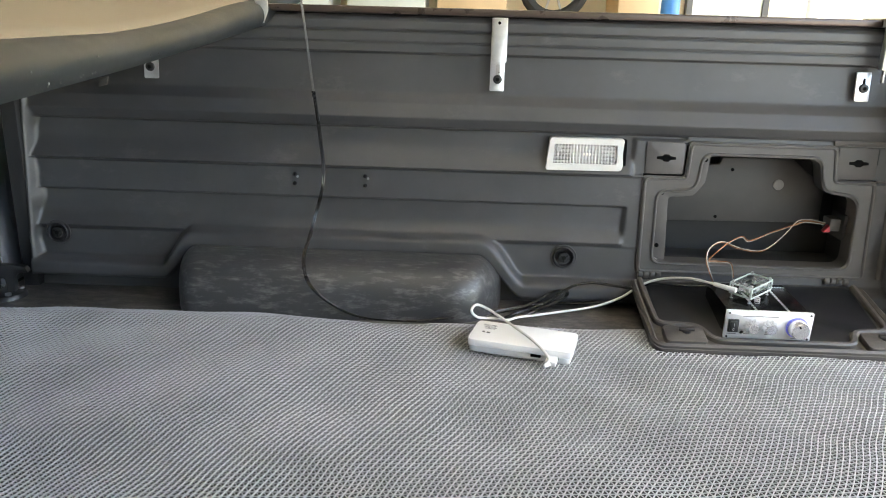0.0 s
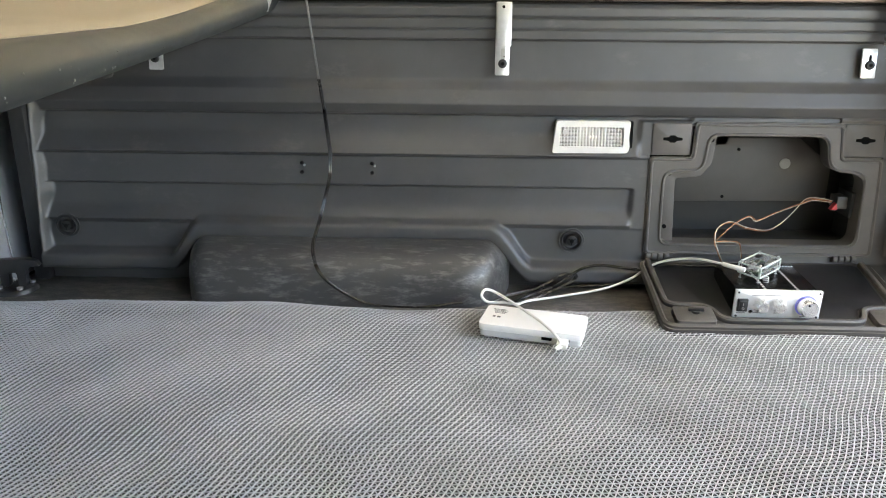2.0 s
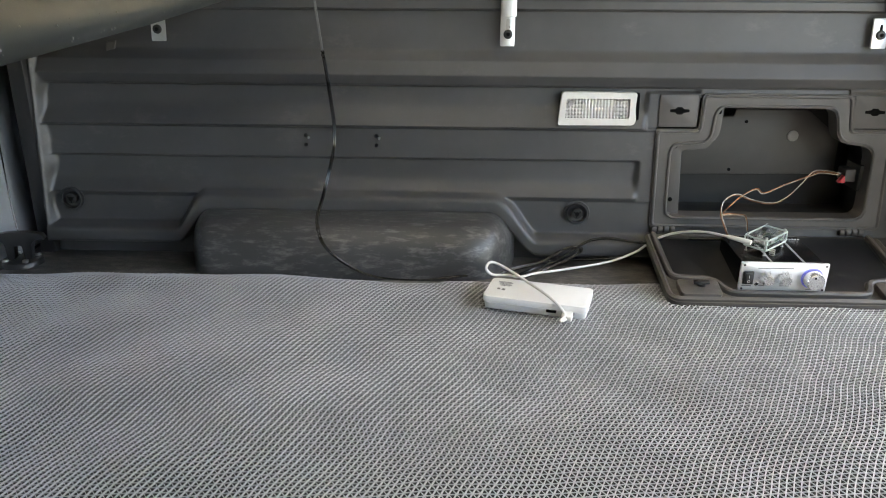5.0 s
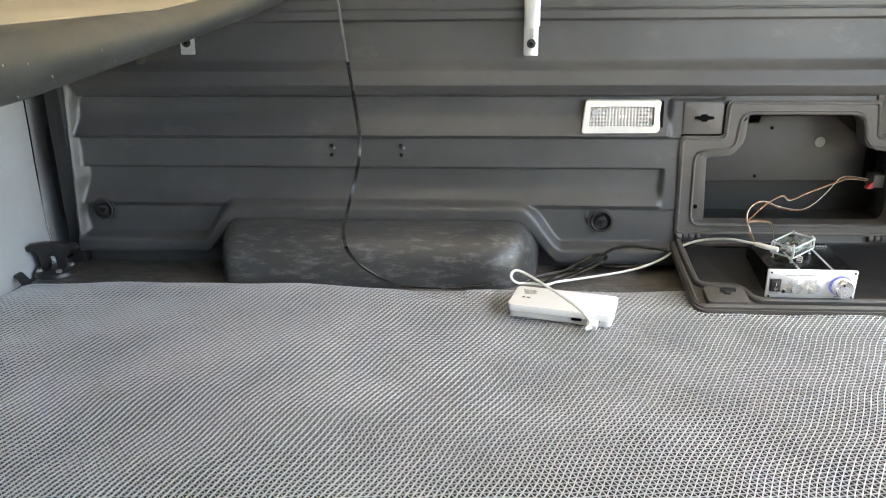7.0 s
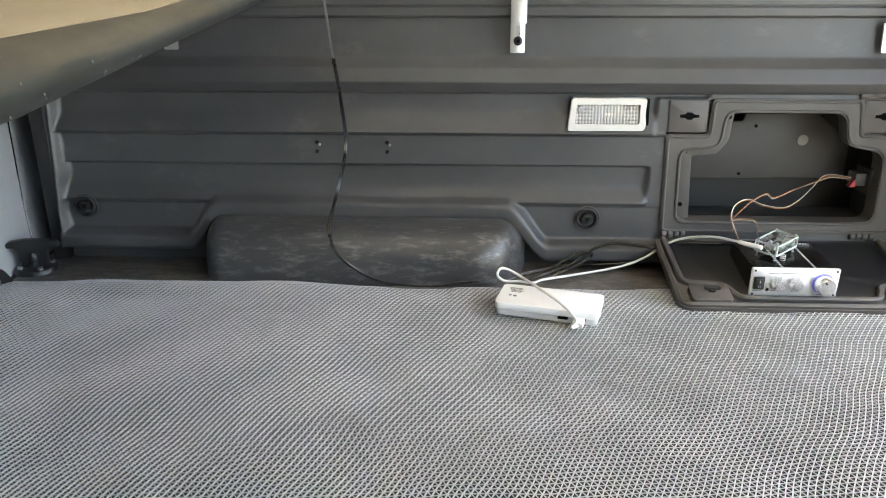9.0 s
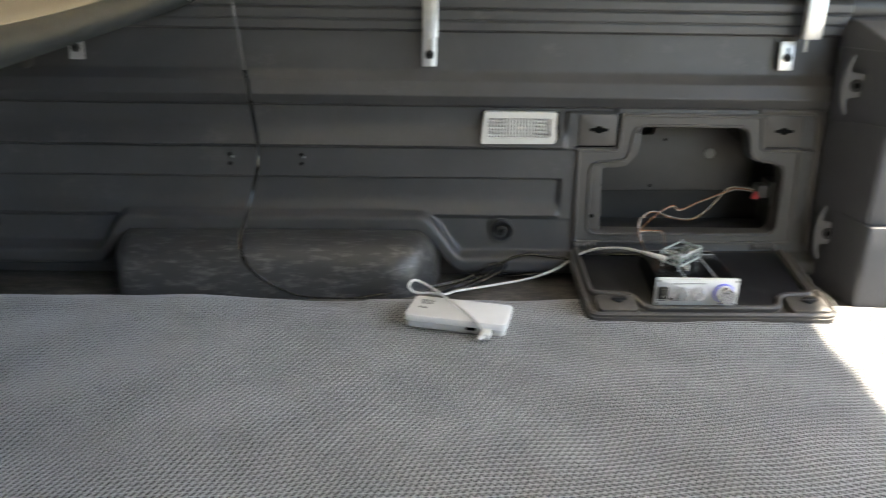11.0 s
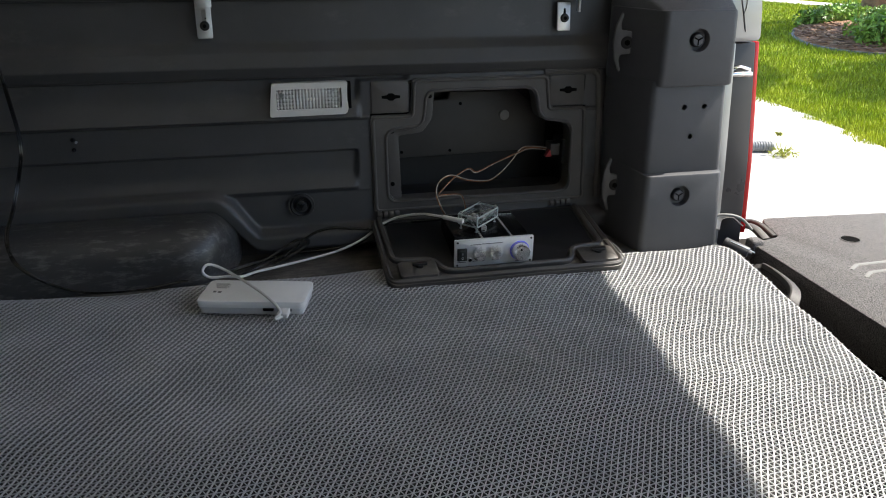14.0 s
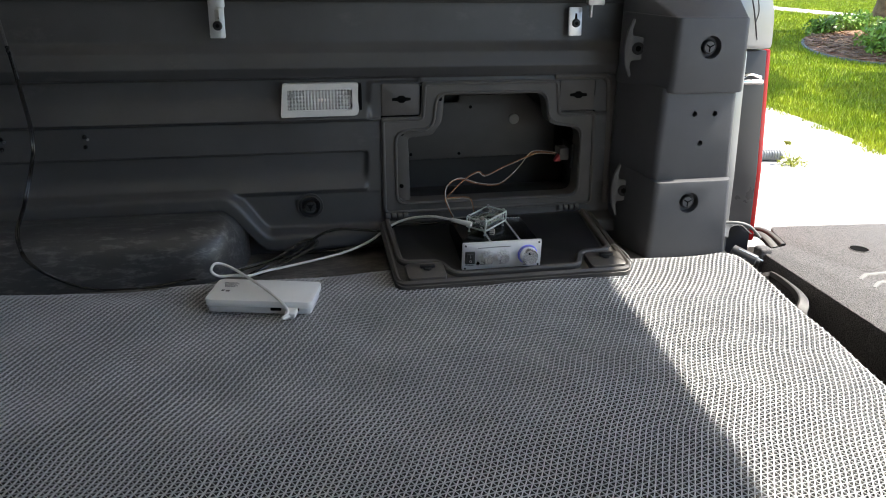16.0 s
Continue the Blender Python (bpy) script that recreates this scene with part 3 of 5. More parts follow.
def liner_out(x, z):
    """How far the side liner stands proud of its plane."""
    zk = [-0.02, 0.10, 0.108, 0.163, 0.1665, 0.172, 0.222, 0.227, 0.286, 0.2905, 0.294, 0.312, 0.335, 0.352, 0.408, 0.4135, 0.417, 0.431, 0.4315, 0.434, 0.4345, 0.449, 0.4495, 0.452, 0.4525, 0.466, 0.474, 0.478]
    vk = [0.008, 0.009, 0.016, -0.017, -0.016, 0.010, 0.010, 0.020, -0.013, -0.012, 0.012, 0.024, 0.017, 0.000, -0.012, -0.009, 0.014, 0.015, 0.011, 0.011, 0.018, 0.019, 0.015, 0.015, 0.022, 0.023, 0.018, 0.0]
    prof = np.interp(z, zk, vk)
    flat = 0.010 + 0 * z
    # the long groove ends before the storage compartment
    g = step(0.122, 0.134, x)
    in_groove = step(0.095, 0.105, z) * (1 - step(0.172, 0.178, z))
    prof = prof * (1 - g * in_groove) + flat * g * in_groove
    # calm plate round the lamp and compartment
    h = step(0.132, 0.142, x)
    in_clap = step(0.222, 0.228, z) * (1 - step(0.284, 0.29, z))
    prof = prof * (1 - h * in_clap) + 0.008 * h * in_clap
    top_edge = step(0.215, 0.228, x) * step(0.278, 0.282, z) * (1 - step(0.291, 0.2945, z))
    prof = prof * (1 - top_edge) + 0.008 * top_edge
    # rolled border: along the bottom, over the arch and up the front corner
    e = arch(x)
    slope = np.hypot(1, (arch(x + 0.004) - arch(x - 0.004)) / 0.008)
    d = (z - e) / slope
    bead = 0.033 * np.exp(-(np.abs(d - 0.001) / 0.0195) ** 5)
    dx = x + 0.902
    wv = 0.0145 + 0.0034 * np.sin(z * 43 + 0.6) + 0.002 * np.sin(z * 131)
    bead2 = 0.030 * (1 - step(0.002, 1, dx / wv)) ** 0.8
    k = 0.0025
    m = np.maximum(prof, np.maximum(bead, bead2))
    s = k * np.log(np.exp((prof - m) / k) + np.exp((bead - m) / k) + np.exp((bead2 - m) / k)) + m
    return s - 0.25 * k


nx, nz = 520, 280
xs = np.linspace(-0.903, 0.60, nx)
zs = np.linspace(-0.007, 0.478, nz)
X, Z = np.meshgrid(xs, zs, indexing="ij")
Zc = np.maximum(Z, arch(X) - 0.0125)
O = liner_out(X, Zc)
Y = wall_y(Zc) - O
low = Z < arch(X) - 0.0125
Y = np.where(low, wall_y(Z) + 0.004, Y)
cut = (X > 0.158) & (X < 0.545) & (Z > 0.06) & (Z < 0.283)
notch = cut & (Z > 0.228) & ((X < 0.228) | (X > 0.478))
cut = cut & ~notch
faces = []
idx = np.arange(nx * nz).reshape(nx, nz)
C = cut[:-1, :-1] | cut[1:, :-1] | cut[:-1, 1:] | cut[1:, 1:]
for i in range(nx - 1):
    for j in range(nz - 1):
        if not C[i, j]:
            faces.append((idx[i, j], idx[i + 1, j], idx[i + 1, j + 1], idx[i, j + 1]))
liner = flat_mesh("side_liner", np.stack([X, Y, Z], -1).reshape(-1, 3).tolist(), [tuple(int(q) for q in f) for f in faces], M_LINER, True)
sol = liner.modifiers.new("thick", "SOLIDIFY")
sol.thickness = 0.004
sol.offset = -1
tagged(liner, "dark grey moulded plastic truck bed side with ridges", "truck bed wall", kind="structure")

# bed floor, coloured darker than its open strip to shade the mat's holes
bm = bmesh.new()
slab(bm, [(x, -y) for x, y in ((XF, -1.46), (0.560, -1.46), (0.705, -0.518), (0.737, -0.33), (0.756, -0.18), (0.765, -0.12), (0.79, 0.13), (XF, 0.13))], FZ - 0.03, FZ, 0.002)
solo("bed_floor", bm, M_FLOORSHADE, "black plastic truck bed floor, darkened as shade under the mat", "truck bed floor", kind="structure")

bm = bmesh.new()
box(bm, (-0.95, -0.135, FZ - 0.002), (0.735, 0.075, FZ + 0.0012), 0.0005)
solo("floor_channel", bm, M_DUSTY, "dusty scuffed black floor strip beside the mat", "truck bed floor", kind="structure")

# wheel housing
bm = bmesh.new()
rows = []
n1, n2 = 80, 24
for i in range(n1 + 1):
    x = -0.636 + 0.560 * i / n1
    ends_ = max(0.0, min(1.0, (x + 0.636) / 0.05, (-0.076 - x) / 0.095))
    dep = 0.112 * (1 - (1 - ends_) ** 2.2) ** 0.55
    hgt = float(arch(x)) - 0.010 - FZ
    row = []
    for j in range(n2 + 1):
        q = j / n2 * math.pi / 2
        ex = 0.60
        row.append(bm.verts.new((x, 0.012 - (dep + 0.004) * math.sin(q) ** ex, FZ + 0.001 + hgt * max(0.0, math.cos(q)) ** ex)))
    rows.append(row)
for i in range(n1):
    for j in range(n2):
        bm.faces.new((rows[i][j], rows[i + 1][j], rows[i + 1][j + 1], rows[i][j + 1]))
solo("wheel_housing", bm, M_WELL, "scuffed black plastic wheel housing with rounded edges", "wheel arch", kind="structure")

# front panel of the bed, with a vertical fold by the corner
bm = bmesh.new()
outline = [(0.13, -0.964), (0.061, -0.981), (0.058, -0.974), (0.022, -0.974), (-0.02, -0.975), (-0.35, -0.973), (-0.9, -0.973), (-1.46, -0.973), (-1.46, -1.03), (0.13, -1.03)]
b2 = bmesh.new()
zl = [FZ, 0.02, 0.045, 0.10, 0.2, 0.3, 0.40, 0.47]
rws = [[b2.verts.new((x + (0.012 * math.exp(-max(0, z) / 0.02) if x > -1 else 0) + 0.002 * math.sin(y * 31 + z * 17), y, z)) for y, x in outline] for z in zl]
for a0, b0 in zip(rws, rws[1:]):
    for j in range(len(outline)):
        k = (j + 1) % len(outline)
        b2.faces.new((a0[j], a0[k], b0[k], b0[j]))
b2.faces.new(rws[0][::-1])
b2.faces.new(rws[-1])
merge(bm, b2)
solo("bed_front_panel", bm, M_FRONT, "pale blue-grey front panel of the truck bed", "truck bed wall", kind="structure")
# dark strip between front panel and side
bm = bmesh.new()
box(bm, (-0.931, 0.000, FZ), (-0.9035, 0.08, 0.46), 0.003)
solo("corner_trim", bm, M_DARK, "black corner strip of the truck bed", "trim", kind="structure")
# near side of the bed
bm = bmesh.new()
box(bm, (XF, -1.52, FZ), (0.80, -1.46, 0.40), 0.01)
solo("side_liner_near", bm, M_LINER, "dark plastic near side of the truck bed", "truck bed wall", kind="structure")

# ---------------- truck body outside ----------------
truck = thing("pickup_body", "silver painted pickup body side and rear corner", "pickup truck")
bm = bmesh.new()
out = [(-2.2, -0.35), (0.90, -0.35), (0.915, -0.12), (0.905, 0.10), (0.885, 0.30), (0.875, 0.40), (0.855, 0.455), (0.82, 0.478), (-2.2, 0.478)]
prism(bm, out, 0.166, 0.25, 0.008)
part("side_panel", bm, M_BODY, truck)
bm = bmesh.new()
prism(bm, out, -1.63, -1.54, 0.008)
part("side_panel", bm, M_BODY, truck)
bm = bmesh.new()
prism(bm, rounded([(0.80, 0.335), (0.884, 0.335), (0.878, 0.40), (0.858, 0.455), (0.80, 0.462)], 0.012), 0.02, 0.15, 0.004)
part("rear_corner", bm, M_BODY, truck, "silver rear corner above the lamp")
bm = bmesh.new()
prism(bm, [(0.80, -0.16), (0.845, -0.16), (0.835, 0.10), (0.822, 0.335), (0.80, 0.335)], 0.0, 0.03, 0.003)
part("jamb", bm, M_BODY, truck)
for run, rad in ((((0.786, 0.438), (0.798, 0.439), (0.814, 0.440), (0.827, 0.424), (0.838, 0.394), (0.848, 0.358)), 0.0013), (((0.825, 0.452), (0.838, 0.427), (0.845, 0.402), (0.842, 0.380), (0.850, 0.352)), 0.0008)):
    bm = bmesh.new()
    tube(bm, [(x, 0.0195, z) for x, z in run], rad, 6, 5)
    part("panel_seam", bm, M_TAILDARK, truck, "dark seam in the pressed metal")
lampb = bmesh.new()
prism(lampb, [(0.835, -0.12), (0.918, -0.12), (0.908, 0.10), (0.886, 0.332), (0.825, 0.332)], 0.035, 0.15, 0.004)
tl = part("tail_lamp", lampb, M_TAILDARK, truck, "smoked dark tail lamp side")
bm = bmesh.new()
prism(bm, [(0.914, -0.05), (0.925, -0.05), (0.917, 0.10), (0.894, 0.333), (0.883, 0.333)], 0.036, 0.16, 0.003)
part("red_lens", bm, M_TAILRED, tl, "red tail lamp lens")
bm = bmesh.new()
box(bm, (0.832, 0.020, 0.270), (0.880, 0.040, 0.280), 0.004, seg=3)
part("striker", bm, M_CHROME, truck, "bright steel tailgate striker")
bm = bmesh.new()
tube(bm, [(0.834, 0.03, 0.281), (0.85, 0.025, 0.289), (0.876, 0.028, 0.283)], 0.003, 8, 5)
part("striker_loop", bm, M_CHROME, truck)
bm = bmesh.new()
prism(bm, [(-0.98, 0.44), (0.835, 0.445), (0.852, 0.455), (0.845, 0.470), (0.80, 0.478), (-0.98, 0.478)], 0.046, 0.16, 0.004)
part("rail_cap", bm, M_DARK, truck, "black plastic rail cap")
bm = bmesh.new()
prism(bm, rounded([(0.78, 0.458), (0.836, 0.454), (0.839, 0.460), (0.825, 0.474), (0.78, 0.480)], 0.006), 0.014, 0.158, 0.003)
part("rail_end_cap", bm, M_DARK, truck, "black plastic rail end cap")
for y0, y1 in ((-1.6, -1.45), ):
    bm = bmesh.new()
    box(bm, (-0.98, y0, 0.40), (0.80, y1, 0.42), 0.006)
    part("rail_cap", bm, M_DARK, truck)
for x in (-0.55,):
    for y in (0.02, -1.63):
        wt = bmesh.new()
        cyl(wt, (x, y, -0.42), (x, y + 0.21, -0.42), 0.35, n=40, bevel=0.03)
        tyre = part("wheel_tyre", wt, M_RUBBER, truck)
bm = bmesh.new()
box(bm, (-2.2, -1.45, -0.30), (0.60, 0.12, FZ - 0.032), 0.01)
part("underbody", bm, M_GAP, truck)
bm = bmesh.new()
box(bm, (-2.2, -1.5, -0.30), (-1.06, 0.12, 0.50), 0.03)
box(bm, (-2.1, -1.40, 0.48), (-1.12, 0.02, 1.05), 0.08, seg=4)
part("cab_back", bm, M_BODY, truck, "silver back of the cab")

# ---------------- rear corner pillar ----------------
pil = thing("corner_pillar", "grey moulded plastic corner pillar with bolts", "pillar")


def pillar_block(z0, z1, yf, xl, xr0, xr1, lift=0.0):
    """A tapering block of the pillar; its front stands at yf, its top edge may slope back."""
    b2 = bmesh.new()
    lo = [(xl, yf), (xr0, yf), (0.80, 0.06), (0.60, 0.06), (0.580, 0.02)]
    hi = [(xl + 0.001, yf), (xr1, yf), (0.80, 0.06), (0.60, 0.06), (0.583, 0.02)]
    a0 = [b2.verts.new((x, y, z0)) for x, y in lo]
    c0 = [b2.verts.new((x, y, z1 + (lift if y > 0 else 0))) for x, y in hi]
    b2.faces.new(a0[::-1])
    b2.faces.new(c0)
    for i in range(5):
        b2.faces.new((a0[i], a0[(i + 1) % 5], c0[(i + 1) % 5], c0[i]))
    es = [e for e in b2.edges if abs((e.verts[0].co - e.verts[1].co).normalized().z) > 0.9]
    bmesh.ops.bevel(b2, geom=es, offset=0.009, segments=4, affect="EDGES", profile=0.5, clamp_overlap=True)
    es = [e for e in b2.edges if e.is_manifold and e.calc_face_angle(0) > 1.1]
    bmesh.ops.bevel(b2, geom=es, offset=0.004, segments=2, affect="EDGES", profile=0.5, clamp_overlap=True)
    return b2


def drill(ob, x, z, y, r, deep):
    """Sinks a slightly conical round seat into a part that faces -y."""
    bm = bmesh.new()
    cyl(bm, (x, y - 0.003, z), (x, y + deep, z), r * 1.06, r * 0.94, 32)
    tool = finish("tool", bm, M_PILLAR, False)
    md = ob.modifiers.new("seat", "BOOLEAN")
    md.operation, md.solver, md.object = "DIFFERENCE", "EXACT", tool
    bpy.context.view_layer.update()
    me = bpy.data.meshes.new_from_object(ob.evaluated_get(bpy.context.evaluated_depsgraph_get()))
    ob.modifiers.clear()
    ob.data = me
    bpy.data.objects.remove(tool)
    for p in me.polygons:
        p.use_smooth = True
    me.set_sharp_from_angle(angle=radians(38))


def sunk_bolt(ob, x, y, z, r=0.0178):
    drill(ob, x, z, y, r, 0.012)
    bm = bmesh.new()
    cyl(bm, (x, y + 0.0125, z), (x, y + 0.0035, z), r * 0.66, r * 0.60, 24, 0.001)
    head = part("bolt", bm, M_SEAT, ob)
    bm = bmesh.new()
    cyl(bm, (x, y + 0.004, z), (x, y + 0.0031, z), r * 0.50, n=24)
    part("bolt_face", bm, M_PILLAR, head)
    bm = bmesh.new()
    for q in range(3):
        a0 = q * 2.094 + 0.5
        cyl(bm, (x, y + 0.0031, z), (x + r * 0.45 * math.cos(a0), y + 0.0031, z + r * 0.45 * math.sin(a0)), r * 0.06, n=6)
    part("bolt_socket", bm, M_HOLE, head)


bm = bmesh.new()
merge(bm, pillar_block(FZ, 0.133, -0.126, 0.603, 0.754, 0.745, 0.012))
low_block = part("lower_block", bm, M_PILLAR, pil)
bm = bmesh.new()
merge(bm, pillar_block(0.12, 0.290, -0.1125, 0.606, 0.749, 0.739))
mid_block = part("middle_block", bm, M_PILLAR, pil)
bm = bmesh.new()
merge(bm, pillar_block(0.281, 0.402, -0.120, 0.613, 0.745, 0.740))
up_block = part("upper_block", bm, M_PILLAR, pil)
bm = bmesh.new()
b2 = bmesh.new()
bot = [(0.614, -0.1195, 0.399), (0.740, -0.1195, 0.399), (0.80, 0.06, 0.399), (0.583, 0.03, 0.399)]
tp = [(0.602, 0.012, 0.441), (0.782, 0.012, 0.449), (0.80, 0.06, 0.455), (0.60, 0.06, 0.450)]
a0, c0 = [b2.verts.new(p) for p in bot], [b2.verts.new(p) for p in tp]
b2.faces.new(a0[::-1])
b2.faces.new(c0)
for i in range(4):
    b2.faces.new((a0[i], a0[(i + 1) % 4], c0[(i + 1) % 4], c0[i]))
bmesh.ops.bevel(b2, geom=b2.edges[:], offset=0.005, segments=3, affect="EDGES", profile=0.5, clamp_overlap=True)
merge(bm, b2)
part("sloped_top", bm, M_PILLAR, pil)


def recessed_bolt(parent, x, y, z, r=0.0165, m=M_PILLAR, deep=1.0):
    """A dished seat with a round bolt in it, facing -y."""
    b2 = bmesh.new()
    prof = [(r * 1.15, -0.0005), (r * 1.05, -0.0016 if deep < 1 else -0.0022), (r * 0.96, -0.0015), (r * 0.88, 0.006 if deep == 1 else -0.0004), (r * 0.1, 0.0065 if deep == 1 else -0.0004)]
    rr = [[b2.verts.new((x + a * math.cos(q * math.pi / 14), y + d, z + a * math.sin(q * math.pi / 14))) for q in range(28)] for a, d in prof]
    for a0, c0 in zip(rr, rr[1:]):
        for q in range(28):
            b2.faces.new((a0[q], a0[(q + 1) % 28], c0[(q + 1) % 28], c0[q]))
    b2.faces.new(rr[-1])
    bm = bmesh.new()
    merge(bm, b2)
    seat = part("bolt_seat", bm, M_SEAT, parent)
    bm = bmesh.new()
    cyl(bm, (x, y + 0.006, z), (x, y - (0.003 if deep == 1 else 0.0022), z), r * 0.60, r * 0.55, 20, 0.0008)
    bo = part("bolt", bm, m, seat)
    bm = bmesh.new()
    cyl(bm, (x, y, z), (x, y - 0.0042, z), r * 0.24, n=6)
    for q in range(3):
        a0 = q * 2.094 + 0.5
        cyl(bm, (x, y - 0.0025, z), (x + r * 0.45 * math.cos(a0), y - 0.0025, z + r * 0.45 * math.sin(a0)), r * 0.07, n=6)
    part("bolt_socket", bm, M_HOLE, seat)


sunk_bolt(up_block, 0.675, -0.120, 0.355)
sunk_bolt(low_block, 0.669, -0.126, 0.095)
for x, z in ((0.666, 0.246), (0.703, 0.246), (0.683, 0.196)):
    drill(mid_block, x, z, -0.1125, 0.0046, 0.010)


# tie-down hooks on the pillar's side
def hook(z, height):
    hk = thing("tie_down_hook", "dark grey metal tie-down hook on the pillar", "hook", "tie-down hooks")
    bm = bmesh.new()
    b2 = bmesh.new()
    h = height / 2
    pts = [(0.006, -h), (-0.003, -h * 0.55), (-0.006, 0), (-0.003, h * 0.55), (0.006, h), (0.009, h * 0.93), (0.005, h * 0.60), (0.007, h * 0.42), (0.026, h * 0.36), (0.030, h * 0.2), (0.030, -h * 0.2), (0.026, -h * 0.36), (0.007, -h * 0.42), (0.005, -h * 0.60), (0.009, -h * 0.93)]
    prism(b2, pts, -0.004, 0.004, 0.0014)
    hm = Matrix.Translation((0.573, -0.030, z)) @ Matrix.Rotation(radians(-16), 4, "Z")
    merge(bm, b2, hm)
    part("hook_plate", bm, M_HOOK, hk)
    bm = bmesh.new()
    b2 = bmesh.new()
    cyl(b2, (0.017, -0.0055, 0), (0.017, 0.02, 0), 0.0105, 0.0115, 20, 0.001)
    merge(bm, b2, hm)
    stud = part("stud", bm, M_SEAT, hk)
    bm = bmesh.new()
    b2 = bmesh.new()
    cyl(b2, (0.017, -0.0065, 0), (0.017, -0.005, 0), 0.005, n=6)
    merge(bm, b2, hm)
    part("stud_socket", bm, M_HOLE, stud)


hook(0.345, 0.098)
hook(0.095, 0.098)

# ---------------- liner fittings ----------------
for x, z in ((-0.861, 0.094), (0.030, 0.081)):
    fx = thing("liner_bolt", "black bolt in a round dish of the liner", "bolt", "liner bolts")
    recessed_bolt(fx, x, wall_y(z) - 0.0150, z, 0.0165, M_RUBBER)
    bm = bmesh.new()
    sweep(bm, [Vector((x + 0.0215 * math.cos(q * math.pi / 16), wall_y(z) - 0.0130, z + 0.0215 * math.sin(q * math.pi / 16))) for q in range(32)], circle(0.0010, 8), Vector((0, 1, 0)), True)
    part("rim", bm, M_LINER, fx)
for x in (-0.44, -0.318):
    st = thing("screw_pair", "pair of small black screws in the liner", "screw", "liner screws")
    for dz in (0.008, -0.008):
        bm = bmesh.new()
        y = wall_y(0.2 + dz) - 0.0105
        cyl(bm, (x, y + 0.002, 0.201 + dz), (x, y - 0.003, 0.201 + dz), 0.0034, 0.0028, 14, 0.0006)
        part("screw", bm, M_CASE, st)
    bm = bmesh.new()
    cyl(bm, (x + 0.005, wall_y(0.2) - 0.008, 0.205), (x + 0.005, wall_y(0.2) - 0.0125, 0.205), 0.002, n=8)
    part("pin", bm, M_STEEL, st)

# bed lamp
lamp = thing("bed_lamp", "rectangular clear ribbed cargo lamp in milky frame", "lamp")
LX0, LX1, LZ0, LZ1 = -0.0105, 0.1195, 0.2335, 0.2865


def ly(z, o):
    return wall_y(z) - o


def lean_box(bm, x0, x1, z0, z1, o0, o1, bevel):
    b2 = bmesh.new()
    box(b2, (x0, -o1, z0), (x1, -o0, z1), bevel)
    for v in b2.verts:
        v.co.y += wall_y(v.co.z)
    merge(bm, b2)


bm = bmesh.new()
b2 = bmesh.new()
o = rounded([(LX0, LZ0 - 0.001), (LX1 - 0.004, LZ0), (LX1, LZ0 + 0.008), (LX1 - 0.002, LZ0 + 0.027), (LX1, LZ1), (LX0 + 0.006, LZ1)], 0.004, 3)
i_ = rounded([(LX0 + 0.012, LZ0 + 0.010), (LX1 - 0.014, LZ0 + 0.010), (LX1 - 0.011, LZ0 + 0.013), (LX1 - 0.011, LZ0 + 0.027), (LX1 - 0.011, LZ1 - 0.010), (LX0 + 0.013, LZ1 - 0.010)], 0.002, 3)
ring_prism(b2, o, i_, -0.020, -0.004, 0.0015)
for v in b2.verts:
    v.co.y += wall_y(v.co.z)
merge(bm, b2)
part("lamp_frame", bm, M_LAMPFRAME, lamp, "milky white plastic frame")
bm = bmesh.new()
lean_box(bm, LX0 + 0.008, LX1 - 0.008, LZ0 + 0.007, LZ1 - 0.007, 0.0, 0.006, 0.001)
part("reflector", bm, M_REFLECT, lamp)
bm = bmesh.new()
cyl(bm, (0.052, ly(0.258, 0.009), 0.258), (0.074, ly(0.258, 0.009), 0.258), 0.0045, n=14, bevel=0.002)
part("bulb", bm, M_BULB, lamp)
bm = bmesh.new()
rws = []
for i in range(121):
    x = LX0 + 0.011 + 0.106 * i / 120
    row = []
    for j in range(41):
        z = LZ0 + 0.009 + (LZ1 - LZ0 - 0.018) * j / 40
        side = 1.0 if (i < 34 or i > 92) else 0.25
        o = 0.0140 + 0.0024 * abs(math.sin(i * math.pi / 6)) + side * 0.0020 * abs(math.sin(j * math.pi / 7)) - 0.003 * math.exp(-((i - 63) / 16) ** 2 - ((j - 20) / 12) ** 2)
        row.append(bm.verts.new((x, wall_y(z) - o, z)))
    rws.append(row)
for a0, c0 in zip(rws, rws[1:]):
    for j in range(40):
        bm.faces.new((a0[j], c0[j], c0[j + 1], a0[j + 1]))
part("lens", bm, M_LENS, lamp, "clear ribbed lens")
for x in (0.030, 0.092):
    bm = bmesh.new()
    lean_box(bm, x, x + 0.002, LZ0 + 0.010, LZ1 - 0.010, 0.004, 0.0125, 0.0003)
    part("reflector_wall", bm, M_LAMPFRAME, lamp)
bm = bmesh.new()
cyl(bm, (0.010, ly(0.268, 0.016), 0.268), (0.010, ly(0.268, 0.0215), 0.268), 0.004, n=14)
part("lens_screw", bm, M_STEEL, lamp)
# black strip stands in for the shadow beside the lamp frame
bm = bmesh.new()
lean_box(bm, LX1 + 0.001, LX1 + 0.006, LZ0 + 0.002, LZ1 - 0.002, 0.0, 0.0115, 0.001)
part("side_shadow_strip", bm, M_HOLE, lamp)

# ---------------- storage compartment ----------------
comp = thing("storage_compartment", "open storage compartment in the bed side", "compartment")
OUT = [(0.156, 0.058), (0.548, 0.058), (0.548, 0.229), (0.481, 0.229), (0.477, 0.286), (0.230, 0.286), (0.226, 0.227), (0.156, 0.227)]
